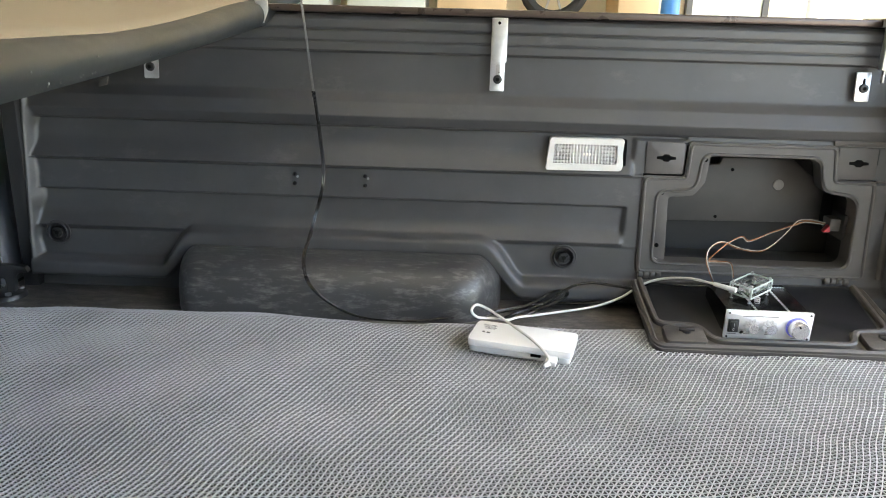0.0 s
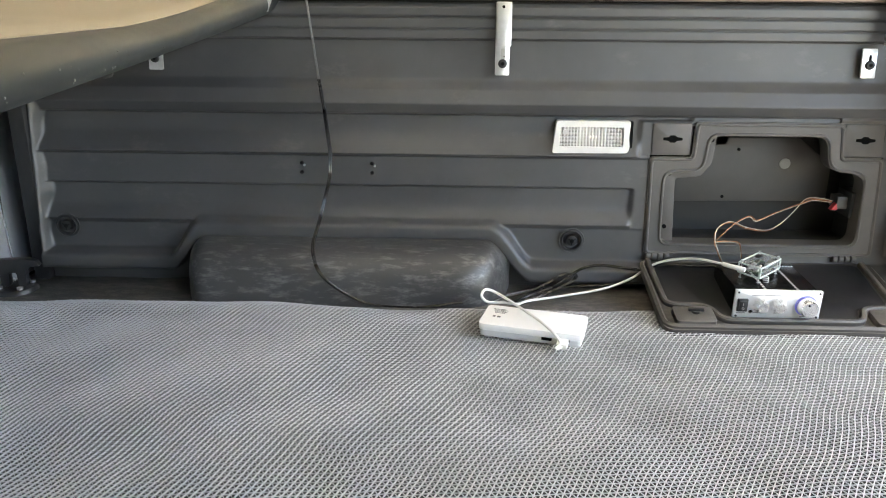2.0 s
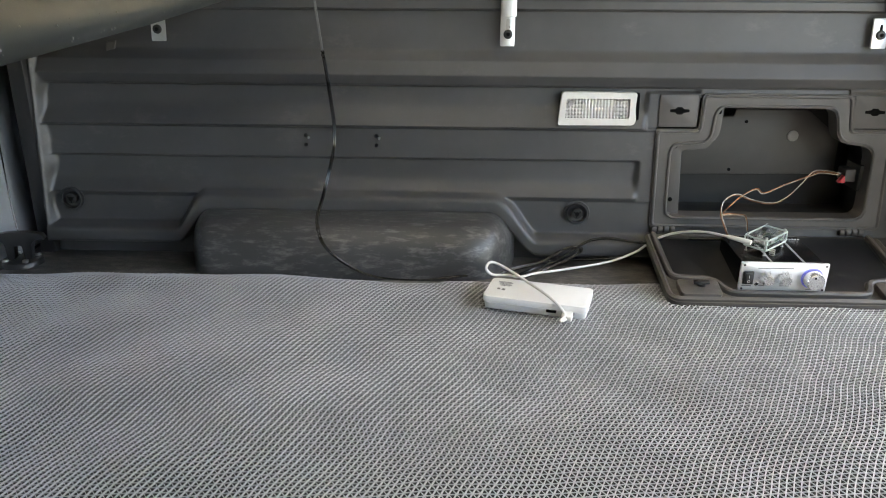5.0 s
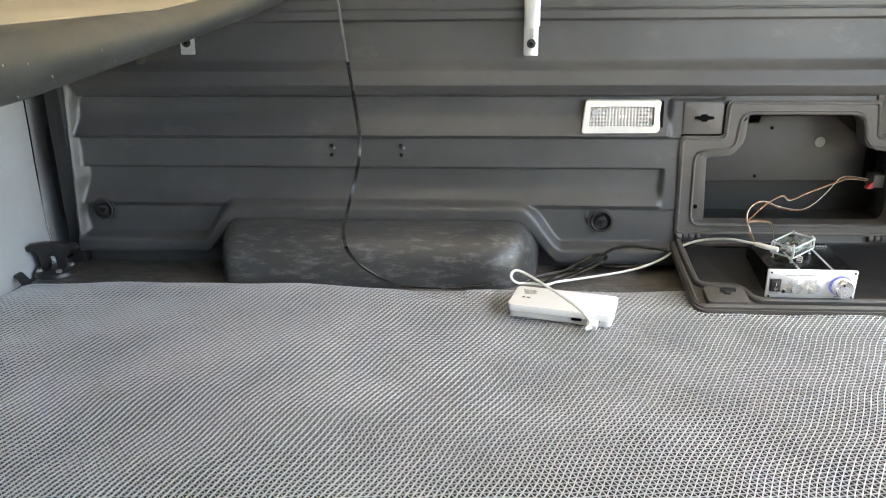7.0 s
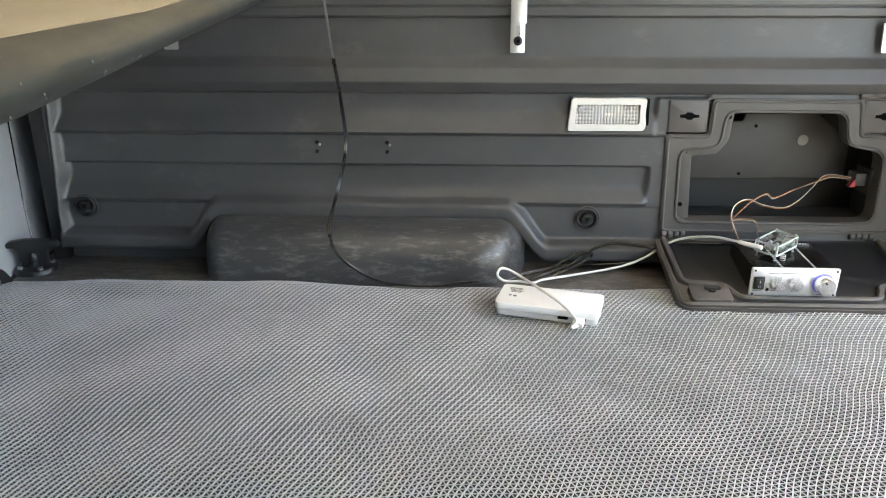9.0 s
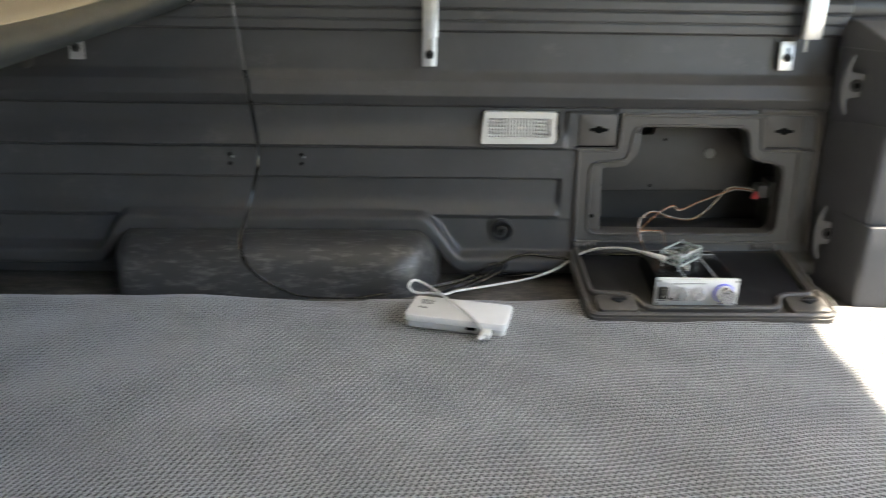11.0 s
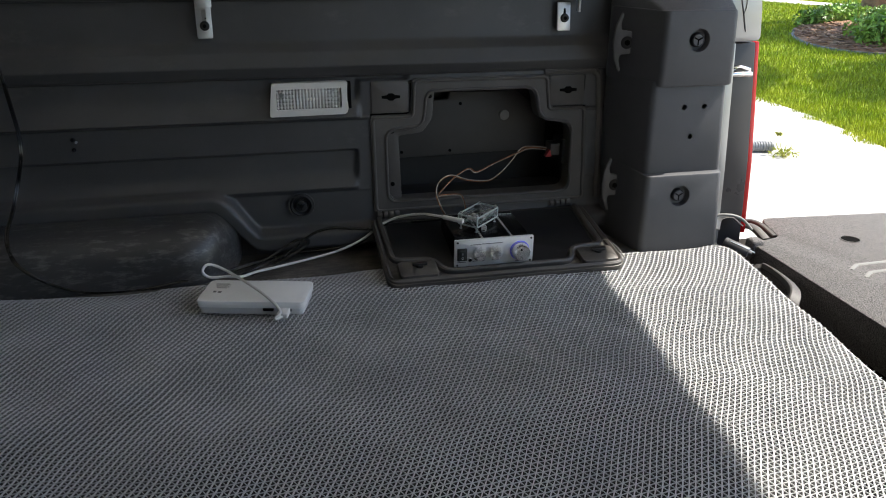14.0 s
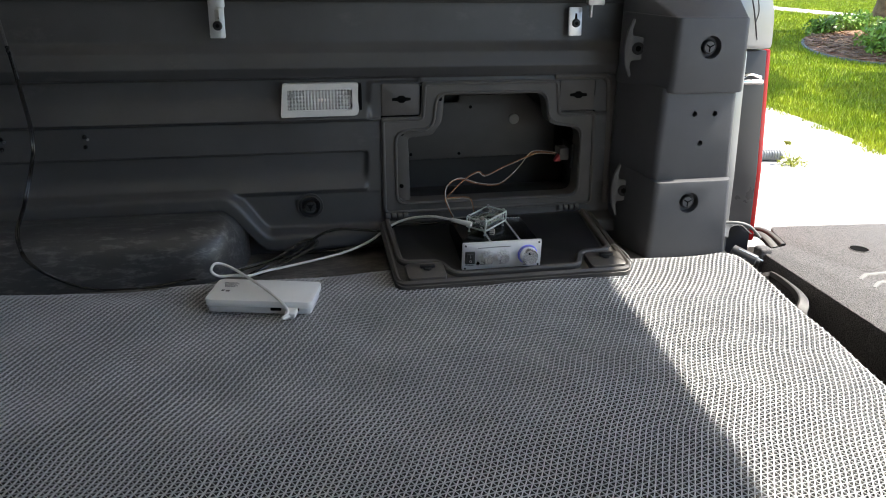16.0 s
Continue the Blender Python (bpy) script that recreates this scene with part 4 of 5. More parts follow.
INN = [(0.184, 0.079), (0.516, 0.079), (0.519, 0.199), (0.458, 0.208), (0.450, 0.263), (0.257, 0.263), (0.250, 0.203), (0.184, 0.199)]


def lean(bm_or):
    for v in bm_or.verts:
        v.co.y += wall_y(v.co.z)
    return bm_or


bm = bmesh.new()
ring_prism(bm, rounded(OUT, 0.007, 4), rounded(INN, 0.018, 4), -0.013, 0.02, 0.0025)
part("door_frame", lean(bm), M_FRAME, comp)
bm = bmesh.new()
ring_prism(bm, rounded([(a - 0.004 if a < 0.3 else a + 0.004, b + (0.003 if b > 0.2 else -0.003)) for a, b in OUT], 0.007, 4), rounded(OUT, 0.007, 4), -0.007, 0.02)
part("frame_gap", lean(bm), M_HOLE, comp)
# outer moulding at the rear side
bm = bmesh.new()
tube(bm, [(0.575, 0, 0.06), (0.576, 0, 0.17), (0.574, 0, 0.27), (0.566, 0, 0.288), (0.555, 0, 0.291), (0.47, 0, 0.291)], 0.007, 8, 6, up=Vector((0, 1, 0.05)))
for v in bm.verts:
    v.co.y -= 0.006
part("rear_moulding", lean(bm), M_FRAME, comp)
for nm, ol, hgt, rad in (("inner_lip", rounded([(a + (0.003 if a > 0.3 else -0.003), b + (0.003 if b > 0.15 else -0.003)) for a, b in INN], 0.018, 4), -0.0135, 0.0026), ("outer_lip", rounded([(a + (-0.004 if a > 0.3 else 0.004), b + (-0.004 if b > 0.15 else 0.004)) for a, b in OUT], 0.008, 4), -0.013, 0.0028)):
    bm = bmesh.new()
    sweep(bm, [Vector((a, hgt, b)) for a, b in ol], circle(rad, 8), Vector((0, 1, 0)), True)
    part(nm, lean(bm), M_FRAME, comp)
# sub-flange with screws
bm = bmesh.new()
prism(bm, rounded([(0.180, 0.076), (0.208, 0.076), (0.205, 0.188), (0.248, 0.192), (0.266, 0.215), (0.272, 0.268), (0.248, 0.268), (0.248, 0.207), (0.180, 0.203)], 0.006), 0.002, 0.008, 0.001)
part("inner_flange", lean(bm), M_FRAME, comp)
for x, z in ((0.263, 0.254), (0.194, 0.196), (0.192, 0.104)):
    bm = bmesh.new()
    cyl(bm, (x, 0.004, z), (x, 0.0005, z), 0.0038, n=12)
    part("screw", lean(bm), M_HOLE, comp)
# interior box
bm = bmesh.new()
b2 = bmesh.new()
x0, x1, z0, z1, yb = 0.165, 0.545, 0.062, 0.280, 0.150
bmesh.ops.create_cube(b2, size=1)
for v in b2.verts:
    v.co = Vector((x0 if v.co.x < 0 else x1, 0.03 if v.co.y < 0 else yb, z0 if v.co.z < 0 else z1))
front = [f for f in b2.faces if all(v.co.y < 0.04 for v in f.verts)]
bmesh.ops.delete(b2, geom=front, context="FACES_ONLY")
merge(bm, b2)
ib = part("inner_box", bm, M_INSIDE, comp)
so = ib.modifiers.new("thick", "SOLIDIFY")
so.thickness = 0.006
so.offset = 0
bm = bmesh.new()
prism(bm, [(0.175, 0.125), (0.508, 0.130), (0.508, 0.196), (0.470, 0.226), (0.445, 0.246), (0.318, 0.246), (0.314, 0.233), (0.286, 0.231), (0.175, 0.229)], 0.118, 0.13, 0.002)
part("back_panel", bm, M_BACKPANEL, comp, "lighter grey inner body panel")
bm = bmesh.new()
cyl(bm, (0.424, 0.119, 0.199), (0.424, 0.1155, 0.199), 0.0098, n=24, bevel=0.001)
part("round_plug", bm, M_PALESPOT, comp, "pale round plug")
for x, z in ((0.338, 0.224), (0.225, 0.137), (0.318, 0.136)):
    bm = bmesh.new()
    cyl(bm, (x, 0.12, z), (x, 0.1165, z), 0.003, n=10)
    part("panel_hole", bm, M_HOLE, comp)
# key plates with cross-shaped slots
for cx, cz in ((0.193, 0.257), (0.514, 0.258)):
    bm = bmesh.new()
    prism(bm, rounded([(cx - 0.034, cz - 0.027), (cx + 0.030, cz - 0.027), (cx + 0.031, cz + 0.026), (cx - 0.034, cz + 0.026)], 0.005), -0.0105, 0.012, 0.002)
    kp = part("key_plate", lean(bm), M_FRAME, comp)
    bm = bmesh.new()
    prism(bm, [(cx - 0.016, cz - 0.0022), (cx - 0.007, cz - 0.003), (cx - 0.004, cz - 0.006), (cx + 0.004, cz - 0.006), (cx + 0.007, cz - 0.003), (cx + 0.016, cz - 0.0022), (cx + 0.016, cz + 0.0022), (cx + 0.007, cz + 0.003), (cx + 0.004, cz + 0.006), (cx - 0.004, cz + 0.006), (cx - 0.007, cz + 0.003), (cx - 0.016, cz + 0.0022)], -0.0115, -0.009)
    part("key_slot", lean(bm), M_HOLE, kp)

# the door, folded down: u along x, v from the hinge outwards, w up from its inner face
LID = Matrix.Translation((0.146, 0.004, 0.053)) @ Matrix.Rotation(radians(11.8), 4, "X")
lid = thing("compartment_door", "dark grey compartment door folded down onto the mat", "hatch")


def lidpart(name, bm, m, parent, label=""):
    bmesh.ops.transform(bm, matrix=LID, verts=bm.verts[:])
    return part(name, bm, m, parent, label)


LW, LD = 0.400, 0.208
bm = bmesh.new()
slab(bm, rounded([(0.002, 0.004), (0.392, 0.004), (0.398, LD - 0.01), (0.385, LD), (0.012, LD), (0.002, LD - 0.012)], 0.014), -0.016, -0.004, 0.003)
panel = lidpart("door_panel", bm, M_LID, lid)
bm = bmesh.new()
slab(bm, rounded([(0.024, 0.012), (0.372, 0.012), (0.368, 0.138), (0.318, 0.142), (0.306, 0.178), (0.100, 0.178), (0.084, 0.142), (0.024, 0.138)], 0.012), -0.006, -0.003, 0.001)
lidpart("inner_pad", bm, M_PAD, panel, "black inner pad")
bm = bmesh.new()
rim = rounded([(0.014, 0.004), (0.018, 0.145), (0.082, 0.149), (0.097, 0.186), (0.309, 0.186), (0.322, 0.149), (0.378, 0.145), (0.380, 0.004)], 0.016, 6)
sweep(bm, [Vector((u_, -v_, 0.0)) for u_, v_ in rim[4:-4]], [(-0.005, -0.005), (0.005, -0.005), (0.0046, 0.002), (0.0025, 0.0042), (-0.0025, 0.0042), (-0.0046, 0.002)])
lidpart("raised_rim", bm, M_LID, panel)
bm = bmesh.new()
sweep(bm, [Vector((u_, -v_, 0.0)) for u_, v_ in rounded([(0.004, 0.01), (0.006, LD - 0.006), (LW - 0.006, LD - 0.006), (LW - 0.010, 0.01)], 0.018, 6)[4:-4]], [(-0.004, -0.008), (0.004, -0.008), (0.004, 0.0), (0.0, 0.003), (-0.004, 0.0)])
lidpart("outer_lip", bm, M_LID, panel)
for u0 in (0.022, 0.325):
    bm = bmesh.new()
    slab(bm, rounded([(u0, 0.158), (u0 + 0.062, 0.158), (u0 + 0.062, 0.200), (u0, 0.200)], 0.008), -0.005, 0.006, 0.002)
    lt = lidpart("latch_block", bm, M_LID, lid)
    bm = bmesh.new()
    cyl(bm, (u0 + 0.034, -0.174, 0.005), (u0 + 0.034, -0.174, 0.0095), 0.007, n=14)
    box(bm, (u0 + 0.022, -0.177, 0.008), (u0 + 0.046, -0.171, 0.0125), 0.001)
    lidpart("latch_key", bm, M_DARK, lt)
for u0 in (0.014, 0.335):
    bm = bmesh.new()
    for k in range(4):
        b2 = bmesh.new()
        cyl(b2, (u0 + k * 0.0105, 0.002, 0.002), (u0 + k * 0.0105 + 0.0085, 0.002, 0.002), 0.0068, n=14, bevel=0.001)
        merge(bm, b2)
    lidpart("hinge_barrel", bm, M_LID, lid)
bm = bmesh.new()
tube(bm, [(0.372, -0.150, 0.006), (0.376, -0.162, 0.020), (0.388, -0.182, 0.016), (0.396, -0.198, 0.006)], 0.0009, 6, 5)
lidpart("prop_wire", bm, M_GREYCABLE, lid, "thin pale wire loop")

# connector inside the compartment
con = thing("wire_connector", "grey connector block with red terminal in compartment", "connector")
bm = bmesh.new()
box(bm, (0.494, 0.045, 0.134), (0.512, 0.075, 0.156), 0.0015)
part("block", bm, M_BACKPANEL, con)
bm = bmesh.new()
prism(bm, [(0.484, 0.132), (0.496, 0.132), (0.493, 0.145)], 0.044, 0.056, 0.001)
part("terminal", bm, M_RED, con, "red terminal")
bm = bmesh.new()
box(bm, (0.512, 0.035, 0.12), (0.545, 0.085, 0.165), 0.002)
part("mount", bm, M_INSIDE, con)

# ---------------- amplifier ----------------
AMP = Matrix.Translation((0.3245, -0.165, 0.018)) @ Matrix.Rotation(radians(-0.5), 4, "Z") @ Matrix.Rotation(radians(2.5), 4, "X")
amp = thing("amplifier", "small black stereo amplifier with silver front panel", "amplifier")


def ap(name, bm, m, parent, label=""):
    bmesh.ops.transform(bm, matrix=AMP, verts=bm.verts[:])
    return part(name, bm, m, parent, label)


W2 = 0.0655
bm = bmesh.new()
box(bm, (-0.0615, 0.003, 0.0005), (0.0615, 0.118, 0.041), 0.0012)
case = ap("case", bm, M_CASE, amp)
bm = bmesh.new()
prism(bm, rounded([(-W2, -0.0035), (W2, -0.0035), (W2, 0.0435), (-W2, 0.0435)], 0.002), -0.003, 0.002, 0.0006)
fp = ap("front_panel", bm, M_PANEL, amp, "brushed silver front panel")
for x in (-W2 + 0.0045, W2 - 0.0045):
    for z in (0.0005, 0.0395):
        bm = bmesh.new()
        cyl(bm, (x, -0.002, z), (x, -0.0042, z), 0.0017, n=10)
        ap("panel_screw", bm, M_CHIP, fp)
bm = bmesh.new()
box(bm, (-0.0615, -0.0065, 0.0085), (-0.0455, -0.002, 0.0295), 0.0012)
sw = ap("power_switch", bm, M_CHIP, fp)
bm = bmesh.new()
b2 = bmesh.new()
box(b2, (-0.059, -0.009, 0.011), (-0.048, -0.005, 0.027), 0.001, Matrix.Translation((0, 0, 0)))
merge(bm, b2)
ap("rocker", bm, M_DARK, sw)
bm = bmesh.new()
box(bm, (-0.0538, -0.0095, 0.020), (-0.0532, -0.0088, 0.0245), 0)
sweep(bm, [Vector((-0.0535 + 0.0018 * math.cos(q * math.pi / 8), -0.0092, 0.0148 + 0.0018 * math.sin(q * math.pi / 8))) for q in range(16)], circle(0.0003, 5), Vector((0, 1, 0)), True)
ap("switch_mark", bm, M_PALEPRINT, sw)
bm = bmesh.new()
cyl(bm, (-0.040, -0.002, 0.0095), (-0.040, -0.005, 0.0095), 0.0038, n=18, bevel=0.0006)
jk = ap("jack_ring", bm, M_CHROME, fp)
bm = bmesh.new()
cyl(bm, (-0.040, -0.004, 0.0095), (-0.040, -0.0053, 0.0095), 0.0022, n=14)
ap("jack_hole", bm, M_HOLE, jk)


def knob(x, z, r, length, ribs, depth, taper):
    b2 = bmesh.new()
    prof = [(r, -0.002), (r * taper, -0.002 - length * 0.88), (r * taper * 0.93, -0.002 - length), (r * 0.45, -0.002 - length)]
    nn = ribs * 4
    rr = []
    for a, d in prof:
        rr.append([b2.verts.new((x + a * (1 + depth * math.cos(q * 2 * math.pi * ribs / nn) * (a > r * 0.6)) * math.cos(q * 2 * math.pi / nn), d, z + a * (1 + depth * math.cos(q * 2 * math.pi * ribs / nn) * (a > r * 0.6)) * math.sin(q * 2 * math.pi / nn))) for q in range(nn)])
    for a0, c0 in zip(rr, rr[1:]):
        for q in range(nn):
            b2.faces.new((a0[q], a0[(q + 1) % nn], c0[(q + 1) % nn], c0[q]))
    b2.faces.new(rr[-1])
    return b2


for x in (-0.0255, 0.001):
    bm = bmesh.new()
    merge(bm, knob(x, 0.0188, 0.0110, 0.014, 10, 0.18, 0.72))
    kb = ap("tone_knob", bm, M_KNOB, fp)
    bm = bmesh.new()
    box(bm, (x - 0.0006, -0.0154, 0.020), (x + 0.0006, -0.0148, 0.0248), 0)
    ap("pointer", bm, M_CHIP, kb)
bm = bmesh.new()
sweep(bm, [Vector((0.0425 + 0.0155 * math.cos(q * math.pi / 20), -0.0035, 0.0195 + 0.0155 * math.sin(q * math.pi / 20))) for q in range(40)], circle(0.0009, 6), Vector((0, 1, 0)), True)
ap("light_ring", bm, M_LED, fp, "blue glowing ring")
bm = bmesh.new()
merge(bm, knob(0.043, 0.0190, 0.0150, 0.018, 30, 0.012, 0.86))
vk = ap("volume_knob", bm, M_KNOB, fp, "large chrome volume knob")
bm = bmesh.new()
cyl(bm, (0.0405, -0.0195, 0.0265), (0.0405, -0.0208, 0.0265), 0.0016, n=10)
ap("dimple", bm, M_HOLE, vk)
for x0, x1, z in ((-0.040, -0.022, 0.0345), (-0.021, 0.013, 0.035), (-0.061, -0.047, 0.0055), (-0.036, -0.016, 0.006), (-0.004, 0.008, 0.006), (0.036, 0.05, 0.001)):
    bm = bmesh.new()
    box(bm, (x0, -0.0034, z - 0.0006), (x1, -0.0029, z + 0.0006))
    ap("printed_bar", bm, M_PRINT, fp)
for x in (-0.018, 0.031):
    for k in range(12):
        bm = bmesh.new()
        box(bm, (x - 0.0017, 0.006 + k * 0.008, 0.0408), (x + 0.0017, 0.0115 + k * 0.008, 0.0418), 0.0002)
        ap("vent_slot", bm, M_ALU, case)
for k in range(6):
    bm = bmesh.new()
    box(bm, (0.034 + k * 0.0046, 0.1035, 0.0408), (0.0372 + k * 0.0046, 0.1055, 0.0416), 0.0002)
    ap("vent_slot", bm, M_ALU, case)

# ---------------- single-board computer in a clear case ----------------
PI = Matrix.Translation((0.3145, -0.104, 0.070)) @ Matrix.Rotation(radians(2.5), 4, "X") @ Matrix.Rotation(radians(43), 4, "Z") @ Matrix.Diagonal((0.88, 0.88, 0.92, 1.0))
sbc = thing("single_board_computer", "small circuit board in a clear acrylic case", "computer")


def pp(name, bm, m, parent, label=""):
    bmesh.ops.transform(bm, matrix=PI, verts=bm.verts[:])
    return part(name, bm, m, parent, label)


bm = bmesh.new()
box(bm, (-0.037, -0.021, 0.0), (0.037, 0.021, 0.0028), 0.0006)
pp("bottom_plate", bm, M_ACRYL, sbc).visible_shadow = False
bm = bmesh.new()
box(bm, (-0.037, -0.021, 0.0175), (0.037, 0.021, 0.020), 0.0006)
pp("top_plate", bm, M_ACRYL, sbc).visible_shadow = False
for y in (-0.021, 0.018):
    bm = bmesh.new()
    box(bm, (-0.036, y, 0.003), (0.036, y + 0.003, 0.0173), 0.0005)
    pp("side_plate", bm, M_ACRYL, sbc).visible_shadow = False
for x in (-0.037, 0.034):
    bm = bmesh.new()
    box(bm, (x, -0.0178, 0.003), (x + 0.003, 0.0178, 0.0173), 0.0005)
    pp("end_plate", bm, M_ACRYL, sbc).visible_shadow = False
bm = bmesh.new()
box(bm, (-0.033, -0.0172, 0.006), (0.033, 0.0172, 0.0076), 0)
pcb = pp("circuit_board", bm, M_PCB, sbc)
for lo, hi, m, nm in (((-0.012, -0.008, 0.0076), (0.004, 0.008, 0.0095), M_CHIP, "chip"), ((0.010, -0.006, 0.0076), (0.022, 0.006, 0.009), M_CHIP, "chip"), ((-0.033, -0.006, 0.0076), (-0.022, 0.006, 0.011), M_STEEL, "port"), ((-0.024, 0.011, 0.0076), (0.024, 0.016, 0.013), M_CHIP, "pin_header"), ((0.020, -0.015, 0.0076), (0.033, -0.004, 0.015), M_STEEL, "port"), ((-0.012, -0.017, 0.0076), (0.0, -0.014, 0.012), M_STEEL, "port")):
    bm = bmesh.new()
    box(bm, lo, hi, 0.0004)
    pp(nm, bm, m, pcb)
bm = bmesh.new()
cyl(bm, (0.010, 0.008, 0.020), (0.010, 0.008, 0.024), 0.0075, 0.006, 18, 0.001)
pp("cap", bm, M_DARK, sbc)
for x in (-0.033, 0.033):
    for y in (-0.017, 0.017):
        bm = bmesh.new()
        cyl(bm, (x, y, -0.0115), (x, y, 0.0225), 0.0013, n=8)
        cyl(bm, (x, y, 0.0205), (x, y, 0.0235), 0.0026, n=12, bevel=0.0004)
        cyl(bm, (x, y, -0.012), (x, y, -0.0085), 0.003, n=6)
        pp("standoff", bm, M_STEEL, sbc)
for z in (0.0014, 0.01875):
    bm = bmesh.new()
    e = rounded([(-0.0374, -0.0214), (0.0374, -0.0214), (0.0374, 0.0214), (-0.0374, 0.0214)], 0.003, 3)
    sweep(bm, [Vector((a, b0, z)) for a, b0 in e], [(-0.0006, -0.0013), (0.0006, -0.0013), (0.0006, 0.0013), (-0.0006, 0.0013)], closed=True)
    pp("cut_edge", bm, M_EDGE, sbc, "pale cut acrylic edge")
for x in (-0.0365, 0.0365):
    for y in (-0.0205, 0.0205):
        bm = bmesh.new()
        box(bm, (x - 0.0012, y - 0.0012, 0.002), (x + 0.0012, y + 0.0012, 0.018), 0.0003)
        pp("corner_edge", bm, M_EDGE, sbc)
for x0, y0, x1, y1, z0, z1 in ((-0.030, -0.012, -0.016, -0.004, 0.0076, 0.0150), (-0.012, 0.004, -0.002, 0.010, 0.0076, 0.0135), (0.006, -0.014, 0.016, -0.006, 0.0076, 0.0155), (-0.026, 0.004, -0.018, 0.009, 0.0076, 0.0140)):
    bm = bmesh.new()
    box(bm, (x0, y0, z0), (x1, y1, z1), 0.0006)
    pp("component", bm, M_STEEL, pcb)
bm = bmesh.new()
tube(bm, [(-0.018 + 0.0045 * math.cos(q * 0.8), -0.024 + 0.0045 * math.sin(q * 0.8), -0.011 + q * 0.00045) for q in range(30)], 0.0009, 6, 2)
pp("coil_spring", bm, M_STEEL, sbc)

# ---------------- power bank and cables ----------------
pb = thing("power_bank", "white slim power bank lying on the mat", "power bank")
PBM = Matrix.Translation((-0.050, -0.206, 0.0015)) @ Matrix.Rotation(radians(-14.5), 4, "Z")


def pbp(name, bm, m, parent, label=""):
    bmesh.ops.transform(bm, matrix=PBM, verts=bm.verts[:])
    return part(name, bm, m, parent, label)


def plan(hx, hy, r):
    return rounded([(-hx, -hy), (hx, -hy), (hx, hy), (-hx, hy)], r, 5)


bm = bmesh.new()
slab(bm, plan(0.0755, 0.0355, 0.009), 0.0, 0.0100, 0.0022)
pbp("base", bm, M_GREYSIDE, pb, "pale grey lower shell")
bm = bmesh.new()
slab(bm, plan(0.0745, 0.0345, 0.008), 0.0090, 0.0108, 0.0)
pbp("seam", bm, M_PRINT, pb, "dark seam between the shells")
bm = bmesh.new()
slab(bm, plan(0.078, 0.038, 0.010), 0.0104, 0.0208, 0.0034)
tops = pbp("top_shell", bm, M_WHITE, pb, "glossy white upper shell")
for x in (0.018, 0.044):
    bm = bmesh.new()
    box(bm, (x, -0.0388, 0.0062), (x + 0.015, -0.034, 0.0108), 0.0008)
    pbp("usb_port", bm, M_HOLE, pb)
bm = bmesh.new()
for k in range(5):
    box(bm, (-0.066 + k * 0.0012, 0.022 - k * 0.0036, 0.0206), (-0.046 + 0.003 * (k % 2), 0.0232 - k * 0.0036, 0.0211))
box(bm, (-0.062, -0.008, 0.0206), (-0.058, -0.003, 0.0211))
box(bm, (-0.055, -0.009, 0.0206), (-0.050, -0.004, 0.0211))
pbp("printing", bm, M_PRINT, tops)

uc = thing("usb_cable", "white usb cable from power bank to circuit board", "cable")
bm = bmesh.new()
box(bm, (0.042, -0.059, 0.004), (0.058, -0.037, 0.0125), 0.0025, PBM, 3)
part("usb_plug", bm, M_WHITECABLE, uc)
bm = bmesh.new()
pend = PBM @ Vector((0.050, -0.058, 0.008))
tube(bm, [pend, pend + Vector((-0.010, -0.010, 0.002)), (-0.018, -0.270, 0.016), (-0.036, -0.240, 0.0275), (-0.076, -0.170, 0.031), (-0.106, -0.138, 0.038), (-0.122, -0.140, 0.043), (-0.128, -0.150, 0.036), (-0.118, -0.148, 0.0255), (-0.095, -0.145, 0.0235), (-0.072, -0.150, 0.0235), (-0.050, -0.105, 0.011), (0.0, -0.072, 0.006), (0.078, -0.046, 0.011), (0.128, -0.030, 0.024), (0.160, -0.022, 0.044), (0.192, -0.030, 0.060), (0.226, -0.072, 0.077), (0.250, -0.106, 0.082), (0.263, -0.120, 0.083)], 0.0021, 10, 8)
part("cord", bm, M_WHITECABLE, uc)
bm = bmesh.new()
cyl(bm, (0.253, -0.112, 0.083), (0.2805, -0.137, 0.082), 0.0034, 0.0042, 14, 0.001)
part("micro_plug", bm, M_WHITECABLE, uc)

hc = thing("hanging_cable", "thin black twin cable hanging down the liner", "cable")
for s, r in ((-0.0015, 0.0017), (0.0015, 0.0017)):
    o = Vector((s, 0, 0))
    bm = bmesh.new()
    tube(bm, [Vector(p) + o * 0.55 for p in ((-0.428, 0.0, 0.60), (-0.417, 0.006, 0.49), (-0.412, 0.010, 0.44), (-0.401, 0.006, 0.352))], r * 0.65, 6, 6)
    part("bare_lead", bm, M_BARELEAD, hc, "pale upper length of the lead")
    bm = bmesh.new()
    tube(bm, [Vector(p) + o for p in ((-0.401, 0.006, 0.352), (-0.389, -0.006, 0.278), (-0.384, -0.014, 0.205), (-0.399, -0.046, 0.129), (-0.403, -0.096, 0.090), (-0.3815, -0.123, 0.0514), (-0.319, -0.112, 0.006), (-0.233, -0.126, 0.005), (-0.165, -0.104, 0.005), (-0.120, -0.085, -0.002), (-0.087, -0.060, -0.002), (-0.034, -0.040, 0.006), (0.012, -0.026, 0.028), (0.029, -0.026, 0.031), (0.037, -0.027, 0.027), (0.026, -0.031, 0.016), (-0.020, -0.050, 0.000), (-0.062, -0.088, -0.002))], r * 0.95, 6, 6)
    part("lead", bm, M_BLACKCABLE, hc)
sc = thing("supply_cable", "black cable running into the compartment", "cable")
bm = bmesh.new()
